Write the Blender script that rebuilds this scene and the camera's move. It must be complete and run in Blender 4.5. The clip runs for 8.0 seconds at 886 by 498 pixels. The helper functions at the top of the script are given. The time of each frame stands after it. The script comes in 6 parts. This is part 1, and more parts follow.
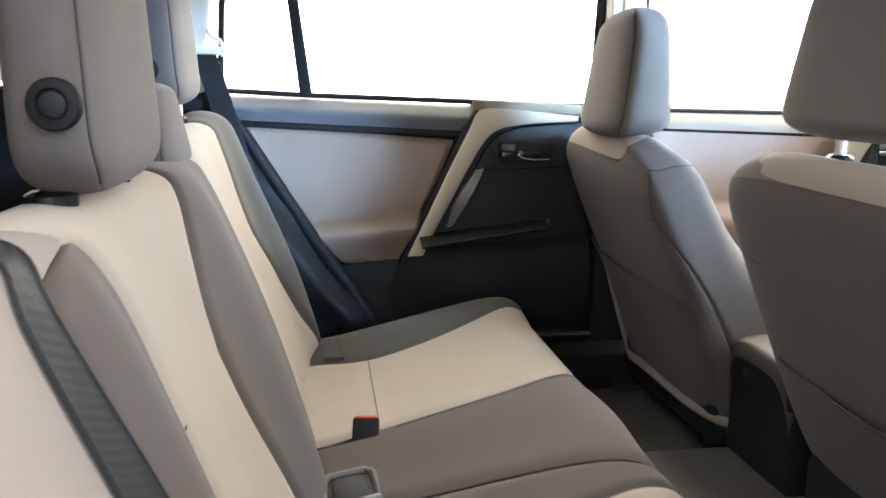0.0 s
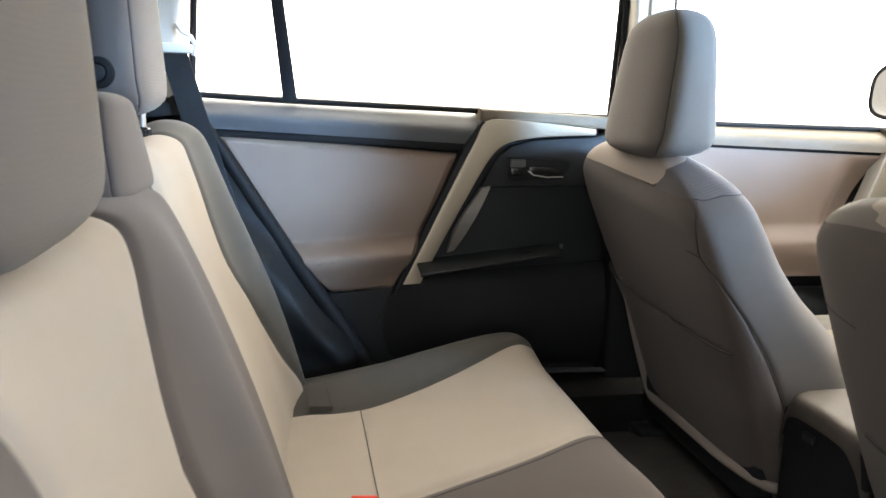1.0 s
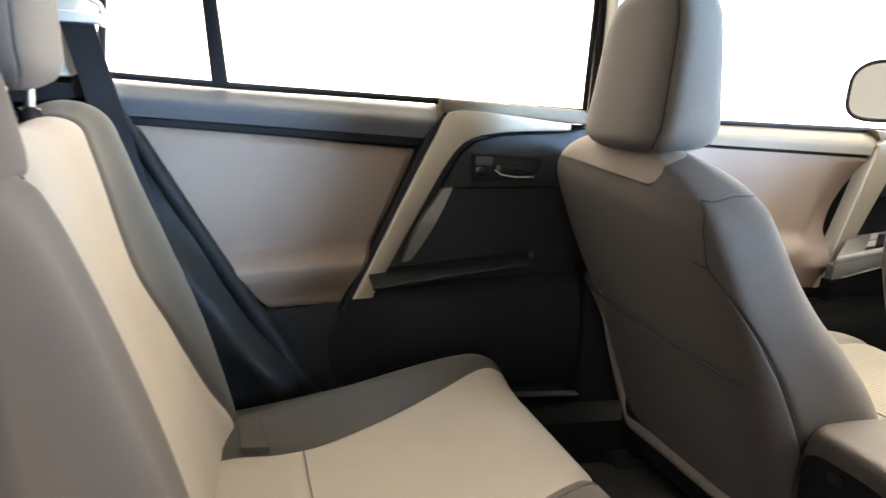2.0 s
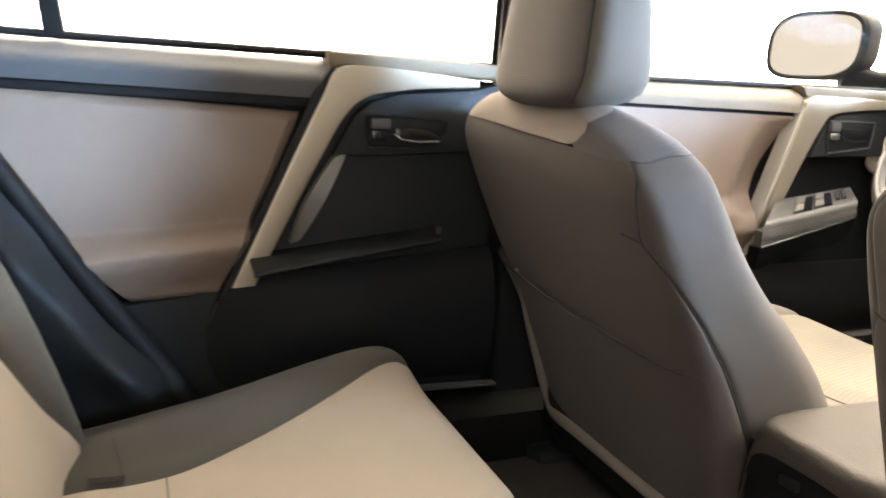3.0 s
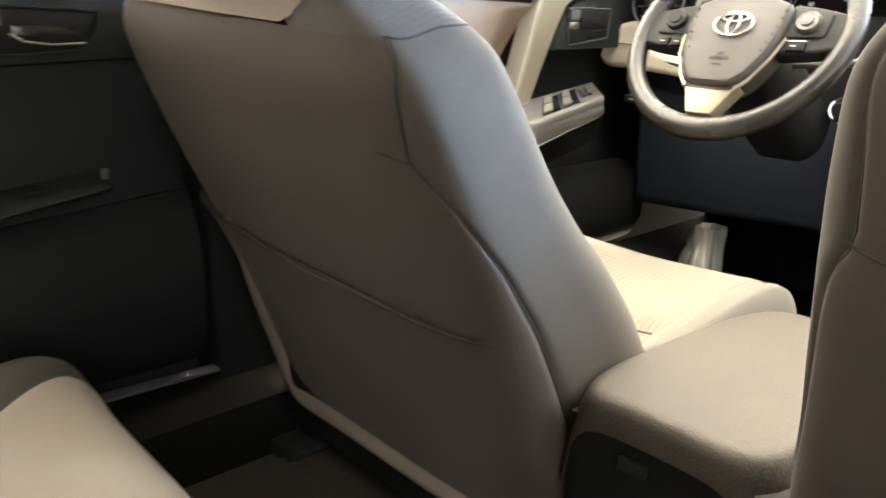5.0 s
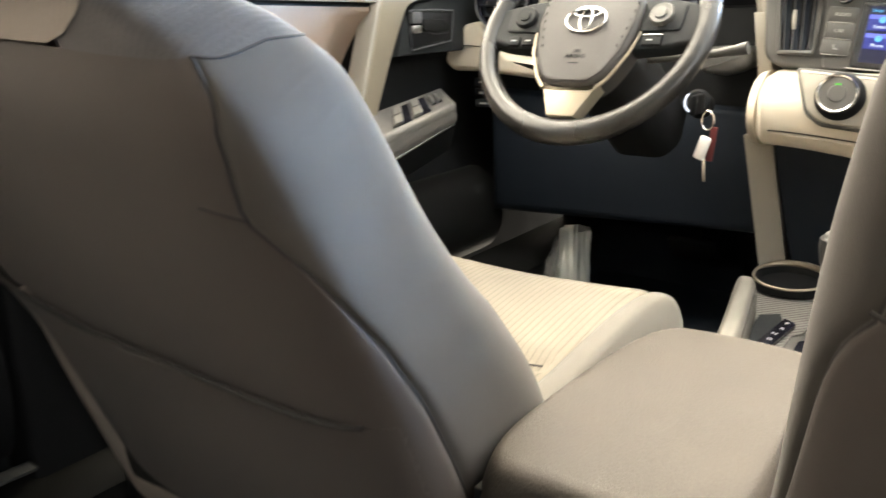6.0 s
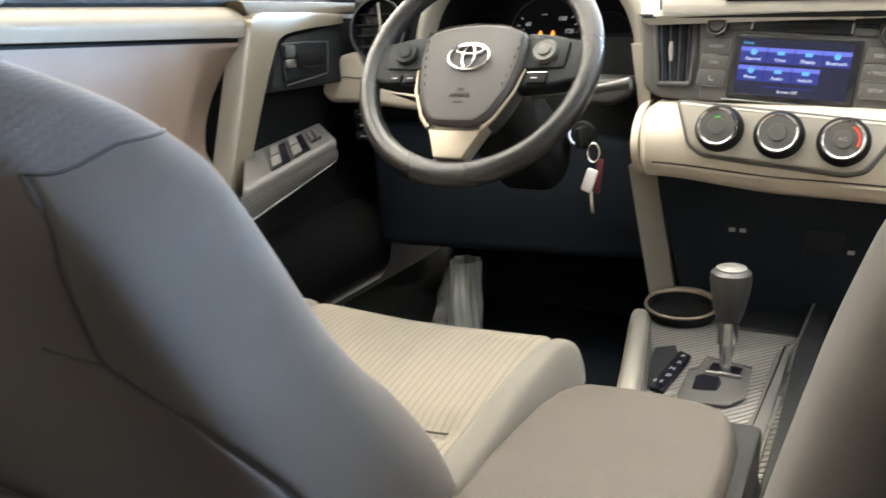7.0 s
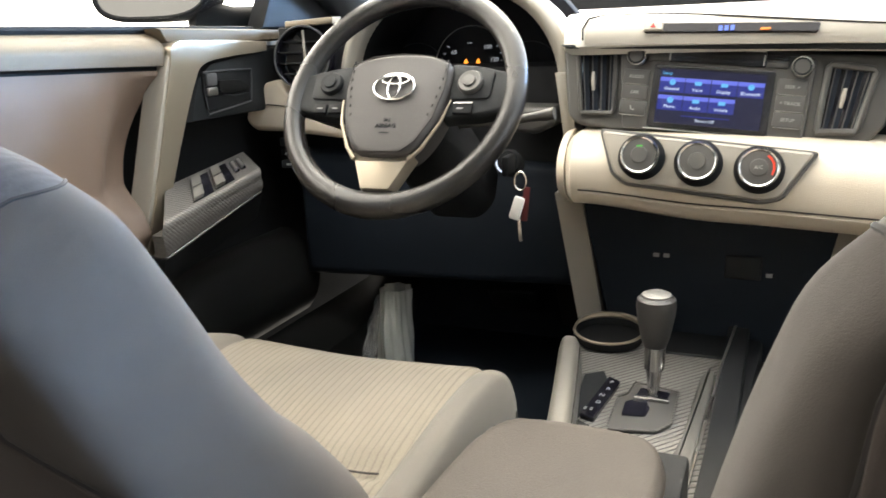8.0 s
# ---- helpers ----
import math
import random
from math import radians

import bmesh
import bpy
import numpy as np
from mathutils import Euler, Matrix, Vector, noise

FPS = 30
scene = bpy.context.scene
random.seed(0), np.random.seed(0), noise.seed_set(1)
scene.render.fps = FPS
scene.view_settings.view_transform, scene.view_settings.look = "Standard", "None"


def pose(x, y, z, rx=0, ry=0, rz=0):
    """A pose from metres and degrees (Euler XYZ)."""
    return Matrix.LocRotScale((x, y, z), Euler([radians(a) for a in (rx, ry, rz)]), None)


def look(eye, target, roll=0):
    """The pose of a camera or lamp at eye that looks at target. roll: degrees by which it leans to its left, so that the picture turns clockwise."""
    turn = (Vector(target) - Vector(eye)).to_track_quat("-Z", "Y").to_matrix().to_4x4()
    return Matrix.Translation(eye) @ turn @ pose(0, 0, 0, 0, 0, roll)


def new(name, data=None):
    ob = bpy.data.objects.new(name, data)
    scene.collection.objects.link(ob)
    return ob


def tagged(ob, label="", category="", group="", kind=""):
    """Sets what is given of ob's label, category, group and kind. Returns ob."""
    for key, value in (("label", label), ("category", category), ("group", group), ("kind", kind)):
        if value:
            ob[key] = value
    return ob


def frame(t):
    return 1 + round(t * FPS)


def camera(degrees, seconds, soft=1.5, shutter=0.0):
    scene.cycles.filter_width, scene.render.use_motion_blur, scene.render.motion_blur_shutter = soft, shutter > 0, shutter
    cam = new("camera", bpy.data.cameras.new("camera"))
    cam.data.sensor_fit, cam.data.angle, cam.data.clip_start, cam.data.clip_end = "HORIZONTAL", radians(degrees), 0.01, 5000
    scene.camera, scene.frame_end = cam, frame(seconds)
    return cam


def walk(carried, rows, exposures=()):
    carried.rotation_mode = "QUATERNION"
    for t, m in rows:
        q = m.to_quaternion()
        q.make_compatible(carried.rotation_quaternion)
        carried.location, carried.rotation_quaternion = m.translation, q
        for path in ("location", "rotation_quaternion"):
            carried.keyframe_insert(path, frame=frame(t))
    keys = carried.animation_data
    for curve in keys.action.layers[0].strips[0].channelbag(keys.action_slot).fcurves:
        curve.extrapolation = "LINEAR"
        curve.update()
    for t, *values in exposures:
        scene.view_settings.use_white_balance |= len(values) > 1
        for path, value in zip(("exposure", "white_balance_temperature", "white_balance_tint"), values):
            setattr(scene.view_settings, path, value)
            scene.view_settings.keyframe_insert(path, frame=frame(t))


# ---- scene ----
cam = camera(58.3, 8.0, shutter=0.6)
PATH = [
    (0, (-0.436, -1.095, 0.774), (-0.136, 0.845, 0.391), 0.7),
    (0.5, (-0.447, -0.987, 0.782), (-0.126, 0.951, 0.404), 1.2),
    (1, (-0.458, -0.875, 0.797), (-0.093, 1.052, 0.405), 1.7),
    (1.2, (-0.456, -0.833, 0.804), (-0.077, 1.089, 0.401), 2.0),
    (2.3, (-0.437, -0.618, 0.744), (0.138, 1.264, 0.385), 2.5),
    (2.5, (-0.42, -0.583, 0.742), (0.194, 1.284, 0.37), 2.4),
    (3, (-0.367, -0.511, 0.732), (0.341, 1.311, 0.306), 2.1),
    (3.5, (-0.331, -0.456, 0.696), (0.48, 1.315, 0.244), 1.1),
    (4, (-0.299, -0.388, 0.681), (0.643, 1.304, 0.181), 0.4),
    (4.2, (-0.29, -0.356, 0.69), (0.727, 1.28, 0.152), 0.8),
    (5.3, (-0.188, -0.208, 0.664), (1.155, 1.158, 0.09), -0.5),
    (5.5, (-0.174, -0.193, 0.663), (1.215, 1.131, 0.097), -1.3),
    (6, (-0.131, -0.145, 0.669), (1.39, 1.019, 0.093), -2.0),
    (6.5, (-0.102, -0.113, 0.69), (1.507, 0.923, 0.111), -2.5),
    (7, (-0.08, -0.102, 0.706), (1.603, 0.818, 0.137), -2.7),
    (7.5, (-0.067, -0.097, 0.713), (1.664, 0.736, 0.157), -2.6),
    (8, (-0.066, -0.101, 0.717), (1.703, 0.669, 0.189), -2.3),
]
# exposure, world and light: a white showroom seen through the glass
EXPOSURES = [(0.0, 2.52, 6400, 8), (1.2, 2.34, 6650, 9), (2.5, 2.46, 7100, 10), (3.0, 2.64, 7250, 12), (4.0, 2.80, 7050, 10), (5.5, 2.82, 7200, 7), (6.0, 2.66, 6950, 7), (6.5, 2.42, 6550, 7), (7.0, 2.14, 6500, 7), (8.0, 2.03, 6450, 8)]
walk(cam, [(t, look(eye, target, roll)) for t, eye, target, roll in PATH], EXPOSURES)
world = bpy.data.worlds.new("showroom_light")
scene.world = world
world.use_nodes = True
wn = world.node_tree
bg = wn.nodes["Background"]
bg.inputs[1].default_value = 1.0
way = wn.nodes.new("ShaderNodeTexCoord")


def toward(direction, lo, hi, a, b):
    """A smooth value from a to b as the view turns to that side of the showroom."""
    d = wn.nodes.new("ShaderNodeVectorMath")
    d.operation = "DOT_PRODUCT"
    d.inputs[1].default_value = Vector(direction).normalized()
    wn.links.new(way.outputs["Generated"], d.inputs[0])
    r = wn.nodes.new("ShaderNodeMapRange")
    r.interpolation_type = "SMOOTHSTEP"
    for k, v in zip(("From Min", "From Max", "To Min", "To Max"), (lo, hi, a, b)):
        r.inputs[k].default_value = v
    wn.links.new(d.outputs["Value"], r.inputs["Value"])
    return r.outputs[0]


# daylight from the shop front ahead on the right, warm lamps elsewhere, a dim hall behind
tone = wn.nodes.new("ShaderNodeMix")
tone.data_type = "RGBA"
tone.inputs[6].default_value = (1.0, 0.915, 0.80, 1)
tone.inputs[7].default_value = (0.92, 0.93, 0.95, 1)
wn.links.new(toward((0.15, -0.96, 0.20), 0.00, 0.85, 0.0, 1.0), tone.inputs[0])
level = wn.nodes.new("ShaderNodeVectorMath")
level.operation = "SCALE"
wn.links.new(tone.outputs[2], level.inputs[0])
wn.links.new(toward((-0.95, 0.15, -0.30), -0.10, 0.75, 1.25, 0.14), level.inputs["Scale"])
side_dim = wn.nodes.new("ShaderNodeVectorMath")
side_dim.operation = "SCALE"
wn.links.new(level.outputs[0], side_dim.inputs[0])
wn.links.new(toward((0.15, -0.93, -0.30), 0.15, 0.90, 1.0, 0.72), side_dim.inputs["Scale"])
left_side_light = wn.nodes.new("ShaderNodeVectorMath")
left_side_light.operation = "SCALE"
wn.links.new(side_dim.outputs[0], left_side_light.inputs[0])
wn.links.new(toward((0.10, 0.90, 0.40), 0.10, 0.90, 1.0, 2.4), left_side_light.inputs["Scale"])
screen_side = wn.nodes.new("ShaderNodeVectorMath")
screen_side.operation = "SCALE"
wn.links.new(left_side_light.outputs[0], screen_side.inputs[0])
wn.links.new(toward((0.85, 0.0, 0.52), 0.30, 0.95, 1.0, 1.5), screen_side.inputs["Scale"])
wn.links.new(screen_side.outputs[0], bg.inputs[0])


# cool daylight from the shop windows on the passenger's side, slanting in under the roof
lamp = bpy.data.lights.new("window_daylight", "SUN")
lamp.energy, lamp.angle, lamp.color = 2.7, radians(14), (0.36, 0.61, 1.0)
daylight = bpy.data.objects.new("window_daylight", lamp)
daylight.rotation_euler = Vector((0.71, -0.68, 0.17)).to_track_quat("Z", "Y").to_euler()
scene.collection.objects.link(daylight)

# warm ceiling lamps ahead of the car, shining down through the windscreen
lamp = bpy.data.lights.new("ceiling_lamps", "SUN")
lamp.energy, lamp.angle, lamp.color = 0.42, radians(12), (1.0, 0.86, 0.62)
downlight = bpy.data.objects.new("ceiling_lamps", lamp)
downlight.rotation_euler = Vector((0.59, -0.03, 0.81)).to_track_quat("Z", "Y").to_euler()
scene.collection.objects.link(downlight)


# ---------------------------------------------------------------- materials
def material(name, base, rough=0.6, metal=0.0, vary=0.12, big=9.0, fine=420.0, bump=0.15, weave=None, coat=0.0, sheen=0.0, spec=0.5, wrinkle=0.0):
    """Base colour with two scales of variation and a fine relief; weave: (period in metres, axis, depth) adds ribs,
    their grooves also darkened in the colour.
    """
    m = bpy.data.materials.new(name)
    m.use_nodes = True
    nt = m.node_tree
    bs = nt.nodes["Principled BSDF"]
    bs.inputs["Roughness"].default_value = rough
    bs.inputs["Metallic"].default_value = metal
    bs.inputs["Specular IOR Level"].default_value = spec
    bs.inputs["Coat Weight"].default_value = coat
    bs.inputs["Sheen Weight"].default_value = sheen
    tc = nt.nodes.new("ShaderNodeTexCoord")

    def noise_node(scale, detail):
        n = nt.nodes.new("ShaderNodeTexNoise")
        n.inputs["Scale"].default_value, n.inputs["Detail"].default_value = scale, detail
        nt.links.new(tc.outputs["Object"], n.inputs["Vector"])
        return n.outputs["Fac"]

    def math(op, a, b):
        n = nt.nodes.new("ShaderNodeMath")
        n.operation = op
        for i, v in enumerate((a, b)):
            if isinstance(v, (int, float)):
                n.inputs[i].default_value = v
            else:
                nt.links.new(v, n.inputs[i])
        return n.outputs[0]

    n1, n2 = noise_node(big, 3), noise_node(fine, 2)
    mix = math("ADD", math("MULTIPLY", n1, 0.6), math("MULTIPLY", n2, 0.4))
    height = n2
    if weave:
        period, axis, depth = weave
        sep = nt.nodes.new("ShaderNodeSeparateXYZ")
        nt.links.new(tc.outputs["Object"], sep.inputs[0])
        if len(axis) == 2:
            along = math("ADD", math("MULTIPLY", sep.outputs[axis[0]], 0.85 if axis == "XY" else 1.0), sep.outputs[axis[1]])
        else:
            along = sep.outputs[axis]
        ribs = math("ADD", math("MULTIPLY", math("SINE", math("MULTIPLY", along, 6.2832 / period), 0), 0.5), 0.5)
        groove = math("POWER", ribs, 6.0) if depth > 0.3 else ribs
        # the grooves' shade goes into the colour as well as the relief
        mix = math("SUBTRACT", mix, math("MULTIPLY", groove, depth))
        height = math("SUBTRACT", n2, math("MULTIPLY", groove, 2.0 if depth > 0.3 else 0.7))
    ramp = nt.nodes.new("ShaderNodeMapRange")
    ramp.inputs["From Min"].default_value, ramp.inputs["From Max"].default_value = 0.2, 0.8
    ramp.inputs["To Min"].default_value, ramp.inputs["To Max"].default_value = 1 - vary, 1 + vary
    ramp.clamp = False
    nt.links.new(mix, ramp.inputs["Value"])
    vm = nt.nodes.new("ShaderNodeVectorMath")
    vm.operation = "SCALE"
    vm.inputs[0].default_value = base
    nt.links.new(ramp.outputs[0], vm.inputs["Scale"])
    nt.links.new(vm.outputs[0], bs.inputs["Base Color"])
    rr = nt.nodes.new("ShaderNodeMapRange")
    rr.inputs["To Min"].default_value, rr.inputs["To Max"].default_value = max(rough - 0.08, 0.02), min(rough + 0.08, 1)
    nt.links.new(n1, rr.inputs["Value"])
    nt.links.new(rr.outputs[0], bs.inputs["Roughness"])
    if bump:
        bn = nt.nodes.new("ShaderNodeBump")
        bn.inputs["Strength"].default_value, bn.inputs["Distance"].default_value = bump, 0.0008
        nt.links.new(height, bn.inputs["Height"])
        if wrinkle:
            soft = nt.nodes.new("ShaderNodeBump")
            soft.inputs["Strength"].default_value, soft.inputs["Distance"].default_value = wrinkle, 0.02
            nt.links.new(noise_node(9, 0.5), soft.inputs["Height"])
            nt.links.new(soft.outputs[0], bn.inputs["Normal"])
        nt.links.new(bn.outputs[0], bs.inputs["Normal"])
    return m


def glow(name, colour, strength):
    m = bpy.data.materials.new(name)
    m.use_nodes = True
    bs = m.node_tree.nodes["Principled BSDF"]
    bs.inputs["Base Color"].default_value = (0.01, 0.01, 0.012, 1)
    bs.inputs["Emission Color"].default_value = (*colour, 1)
    bs.inputs["Emission Strength"].default_value = strength
    bs.inputs["Roughness"].default_value = 0.25
    return m


def clear(name, tint=(0.97, 0.98, 0.98), rough=0.0, ior=1.45):
    m = bpy.data.materials.new(name)
    m.use_nodes = True
    bs = m.node_tree.nodes["Principled BSDF"]
    bs.inputs["Base Color"].default_value = (*tint, 1)
    bs.inputs["Transmission Weight"].default_value = 1.0
    bs.inputs["Roughness"].default_value = rough
    bs.inputs["IOR"].default_value = ior
    return m


LIGHT_CLOTH = material("light_beige_cloth", (0.256, 0.219, 0.182), 0.95, vary=0.10, fine=2100, bump=0.16, sheen=0.06, spec=0.2, wrinkle=0.22)
RIB_CLOTH = material("ribbed_beige_cloth", (0.1525, 0.1358, 0.1106), 0.95, vary=0.16, weave=(0.0086, "Y", 0.34), bump=0.4, sheen=0.06, spec=0.2)
DARK_CLOTH = material("taupe_grey_cloth", (0.0570, 0.0473, 0.0428), 0.92, vary=0.10, fine=2100, bump=0.16, sheen=0.06, spec=0.2, wrinkle=0.10)
BOLSTER = material("dark_grey_cloth", (0.0480, 0.0445, 0.0378), 0.9, vary=0.10, fine=2100, bump=0.16, sheen=0.06, spec=0.2, wrinkle=0.14)
MID_CLOTH = material("mid_grey_cloth", (0.1038, 0.0959, 0.0854), 0.92, vary=0.10, fine=2100, bump=0.16, sheen=0.06, spec=0.2, wrinkle=0.12)
HEAD_CLOTH = material("headrest_grey_weave", (0.0792, 0.0693, 0.0639), 0.95, vary=0.12, fine=2100, weave=(0.0042, "XZ", 0.05), bump=0.16, sheen=0.06, spec=0.2, wrinkle=0.10)
EDGE_CLOTH = material("greige_cloth", (0.16, 0.137, 0.12), 0.95, vary=0.10, fine=2100, bump=0.16, sheen=0.06, spec=0.2, wrinkle=0.16)
TOP_CLOTH = material("fine_ribbed_beige_cloth", (0.225, 0.190, 0.163), 0.95, vary=0.10, weave=(0.0058, "Y", 0.28), bump=0.35, sheen=0.06, spec=0.2)
SHOULDER_CLOTH = material("ribbed_slate_cloth", (0.0629, 0.0578, 0.0578), 0.92, vary=0.12, weave=(0.0050, "Y", 0.14), bump=0.3, sheen=0.06, spec=0.2)
SIDE_CLOTH = material("cool_grey_cloth", (0.0571, 0.0507, 0.0459), 0.92, vary=0.10, fine=2100, bump=0.16, sheen=0.06, spec=0.2, wrinkle=0.12)
SEAM = material("seam_thread", (0.022, 0.020, 0.019), 0.9, bump=0.0)
BLACK = material("black_plastic", (0.0085, 0.0090, 0.0100), 0.62, vary=0.25, bump=0.25, fine=900, spec=0.14)
DARKP = material("charcoal_plastic", (0.0140, 0.0156, 0.0168), 0.6, vary=0.2, bump=0.3, fine=900, spec=0.16)
SATINBLACK = material("satin_black_plastic", (0.0068, 0.0068, 0.0068), 0.62, vary=0.2, bump=0.2, fine=700, spec=0.10)
DASHBLACK = material("blue_black_dash_plastic", (0.0092, 0.0128, 0.0190), 0.6, vary=0.25, bump=0.25, fine=900, spec=0.15)
GLOSS = material("gloss_black_plastic", (0.012, 0.012, 0.013), 0.18, vary=0.1, bump=0.0)
BELTPAD = material("slate_soft_plastic", (0.044, 0.046, 0.049), 0.6, vary=0.15, bump=0.3, fine=800)
PALEPAD = material("pale_grey_soft_plastic", (0.130, 0.104, 0.072), 0.55, vary=0.08, bump=0.25, fine=800, spec=0.22)
DOORPAD = material("taupe_door_vinyl", (0.144, 0.1025, 0.0765), 0.62, vary=0.06, bump=0.25, fine=700)
SILVER = material("satin_champagne_trim", (0.300, 0.258, 0.198), 0.36, metal=0.65, vary=0.05, bump=0.05)
SOFTKNOB = material("satin_dark_knob", (0.030, 0.029, 0.028), 0.42, vary=0.08, bump=0.1, fine=900)
CAP = material("satin_silver_cap", (0.1680, 0.1645, 0.1575), 0.45, metal=0.5, vary=0.05, bump=0.0)
STACK = material("satin_graphite_trim", (0.072, 0.070, 0.066), 0.42, metal=0.2, vary=0.06, bump=0.05)
GREYTRIM = material("satin_grey_trim", (0.3150, 0.2925, 0.2520), 0.42, metal=0.3, vary=0.06, bump=0.05)
CREAM = material("cream_pillar_plastic", (0.55, 0.53, 0.48), 0.6, vary=0.05, bump=0.2, fine=800)
HIDE = material("beige_grained_vinyl", (0.5332, 0.4773, 0.3870), 0.45, vary=0.08, bump=0.5, fine=650)
LIDHIDE = material("worn_taupe_vinyl", (0.0497, 0.0431, 0.0375), 0.58, vary=0.25, big=16, bump=0.5, fine=520, spec=0.15, wrinkle=0.08)
RIMHIDE = material("grained_grey_rim", (0.0135, 0.0128, 0.0122), 0.27, vary=0.08, bump=0.4, fine=700)
HUB = material("grained_dark_hub", (0.030, 0.027, 0.0255), 0.55, vary=0.08, bump=0.5, fine=600)
CHROME = material("chrome", (0.62, 0.62, 0.60), 0.15, metal=1.0, vary=0.03, bump=0.0)
STEEL = material("brushed_steel", (0.55, 0.54, 0.52), 0.28, metal=1.0, vary=0.05, bump=0.0)
CARBON = material("ribbed_dark_trim", (0.070, 0.066, 0.061), 0.4, vary=0.2, weave=(0.0075, "XZ", 0.34), bump=0.5)
RIBTRIM = material("ribbed_console_trim", (0.145, 0.137, 0.127), 0.4, vary=0.25, weave=(0.0098, "XY", 0.9), bump=1.0)
CARPET = material("charcoal_carpet", (0.046, 0.043, 0.041), 1.0, vary=0.35, fine=260, bump=0.9, spec=0.1)
WEB = material("dark_belt_webbing", (0.014, 0.0150, 0.0165), 0.55, vary=0.25, fine=1300, bump=0.5, weave=(0.0042, "XZ", 0.28), spec=0.18)
RED = material("red_plastic", (0.62, 0.045, 0.02), 0.4, vary=0.05, bump=0.0)
WHITEP = material("white_plastic", (0.78, 0.77, 0.74), 0.5, vary=0.03, bump=0.0)
PAINT = material("silver_car_paint", (0.55, 0.56, 0.57), 0.3, metal=0.3, vary=0.03, bump=0.0, coat=0.6)
# unseen floor, coloured dark so that little light bounces into the cabin
CONCRETE = material("dimmed_showroom_floor", (0.11, 0.105, 0.10), 0.5, vary=0.08, big=2.0, fine=60, bump=0.1)
PRINT = material("grey_glass_print", (0.16, 0.17, 0.18), 0.7, bump=0.0)
LETTER = material("pale_lettering", (0.30, 0.30, 0.29), 0.6, bump=0.0)
SCREEN_OFF = material("dark_screen_glass", (0.006, 0.006, 0.009), 0.12, bump=0.0)
CLUSTER = material("matt_black_dial", (0.007, 0.007, 0.009), 0.55, bump=0.0, spec=0.12)
COVER = material("semi_gloss_black_cover", (0.0075, 0.0075, 0.0073), 0.50, vary=0.15, bump=0.15, fine=700, spec=0.10)
SWITCH = material("satin_grey_switch", (0.120, 0.112, 0.100), 0.4, vary=0.06, bump=0.05)
GLASS = clear("window_glass", ior=1.06)
DARKGLASS = clear("tinted_privacy_glass", (0.12, 0.13, 0.13), ior=1.12)
FILM = clear("thin_clear_plastic", (0.96, 0.97, 0.97), 0.03, 1.5)
# white base stands for the bright glints on the clear wrap
FOIL = material("white_wrap_glints", (0.55, 0.57, 0.54), 0.14, metal=0.45, vary=0.1, bump=0.0, coat=1.0)
# not fully clear: its white base brightens the film
FILM.node_tree.nodes["Principled BSDF"].inputs["Transmission Weight"].default_value = 0.82
SCREEN_BLUE = glow("screen_blue_tile", (0.035, 0.05, 0.40), 0.17)
SCREEN_BRIGHT = glow("screen_bright_blue", (0.16, 0.20, 0.85), 0.24)
SCREEN_DEEP = glow("screen_deep_blue", (0.012, 0.014, 0.06), 0.16)
SCREEN_TEXT = glow("screen_white", (0.75, 0.85, 1.0), 0.30)
SCREEN_CYAN = glow("screen_cyan", (0.15, 0.55, 0.95), 0.25)
CLOCK_BLUE = glow("clock_blue", (0.12, 0.25, 1.0), 0.30)
AMBER = glow("amber_light", (1.0, 0.28, 0.02), 0.5)
DIALGLOW = glow("dial_number_glow", (0.75, 0.78, 0.85), 0.10)
GREEN = glow("green_light", (0.10, 0.85, 0.05), 0.14)
REDGLOW = glow("red_light", (0.9, 0.02, 0.01), 0.25)
RINGGLOW = glow("pale_ring_light", (0.75, 0.82, 1.0), 0.35)


# ---------------------------------------------------------------- builders
def thing(name, at, label, category, group="", kind=""):
    e = new(name)
    e.location = at
    e.empty_display_size = 0.05
    return tagged(e, label, category, group, kind)


def part(name, geo, mat, parent=None, label="", angle=40):
    """geo (vertices, faces) in car coordinates becomes one mesh object under parent."""
    verts, faces = geo
    me = bpy.data.meshes.new(name)
    me.from_pydata([tuple(v) for v in verts], [], faces)
    bm = bmesh.new()
    bm.from_mesh(me)
    bmesh.ops.remove_doubles(bm, verts=bm.verts, dist=0.00002)
    bmesh.ops.recalc_face_normals(bm, faces=bm.faces)
    bm.to_mesh(me)
    bm.free()
    me.polygons.foreach_set("use_smooth", [True] * len(me.polygons))
    me.set_sharp_from_angle(angle=radians(angle))
    me.materials.append(mat)
    ob = new(name, me)
    if parent is not None:
        ob.parent = parent
        inv = Matrix.Identity(4) if parent.data else Matrix.Translation(-parent.location)
        ob.matrix_parent_inverse = inv
    if label:
        ob["label"] = label
    return ob


def solo(name, geo, mat, label, category, group="", kind=""):
    return tagged(part(name, geo, mat), label, category, group, kind)


def from_bm(bm):
    bm.verts.ensure_lookup_table()
    bm.verts.index_update()
    out = ([v.co.copy() for v in bm.verts], [[v.index for v in f.verts] for f in bm.faces])
    bm.free()
    return out


def merge(*geos):
    verts, faces = [], []
    for v, f in geos:
        n = len(verts)
        verts += list(v)
        faces += [[i + n for i in q] for q in f]
    return verts, faces


def moved(geo, m):
    return [m @ Vector(v) for v in geo[0]], geo[1]


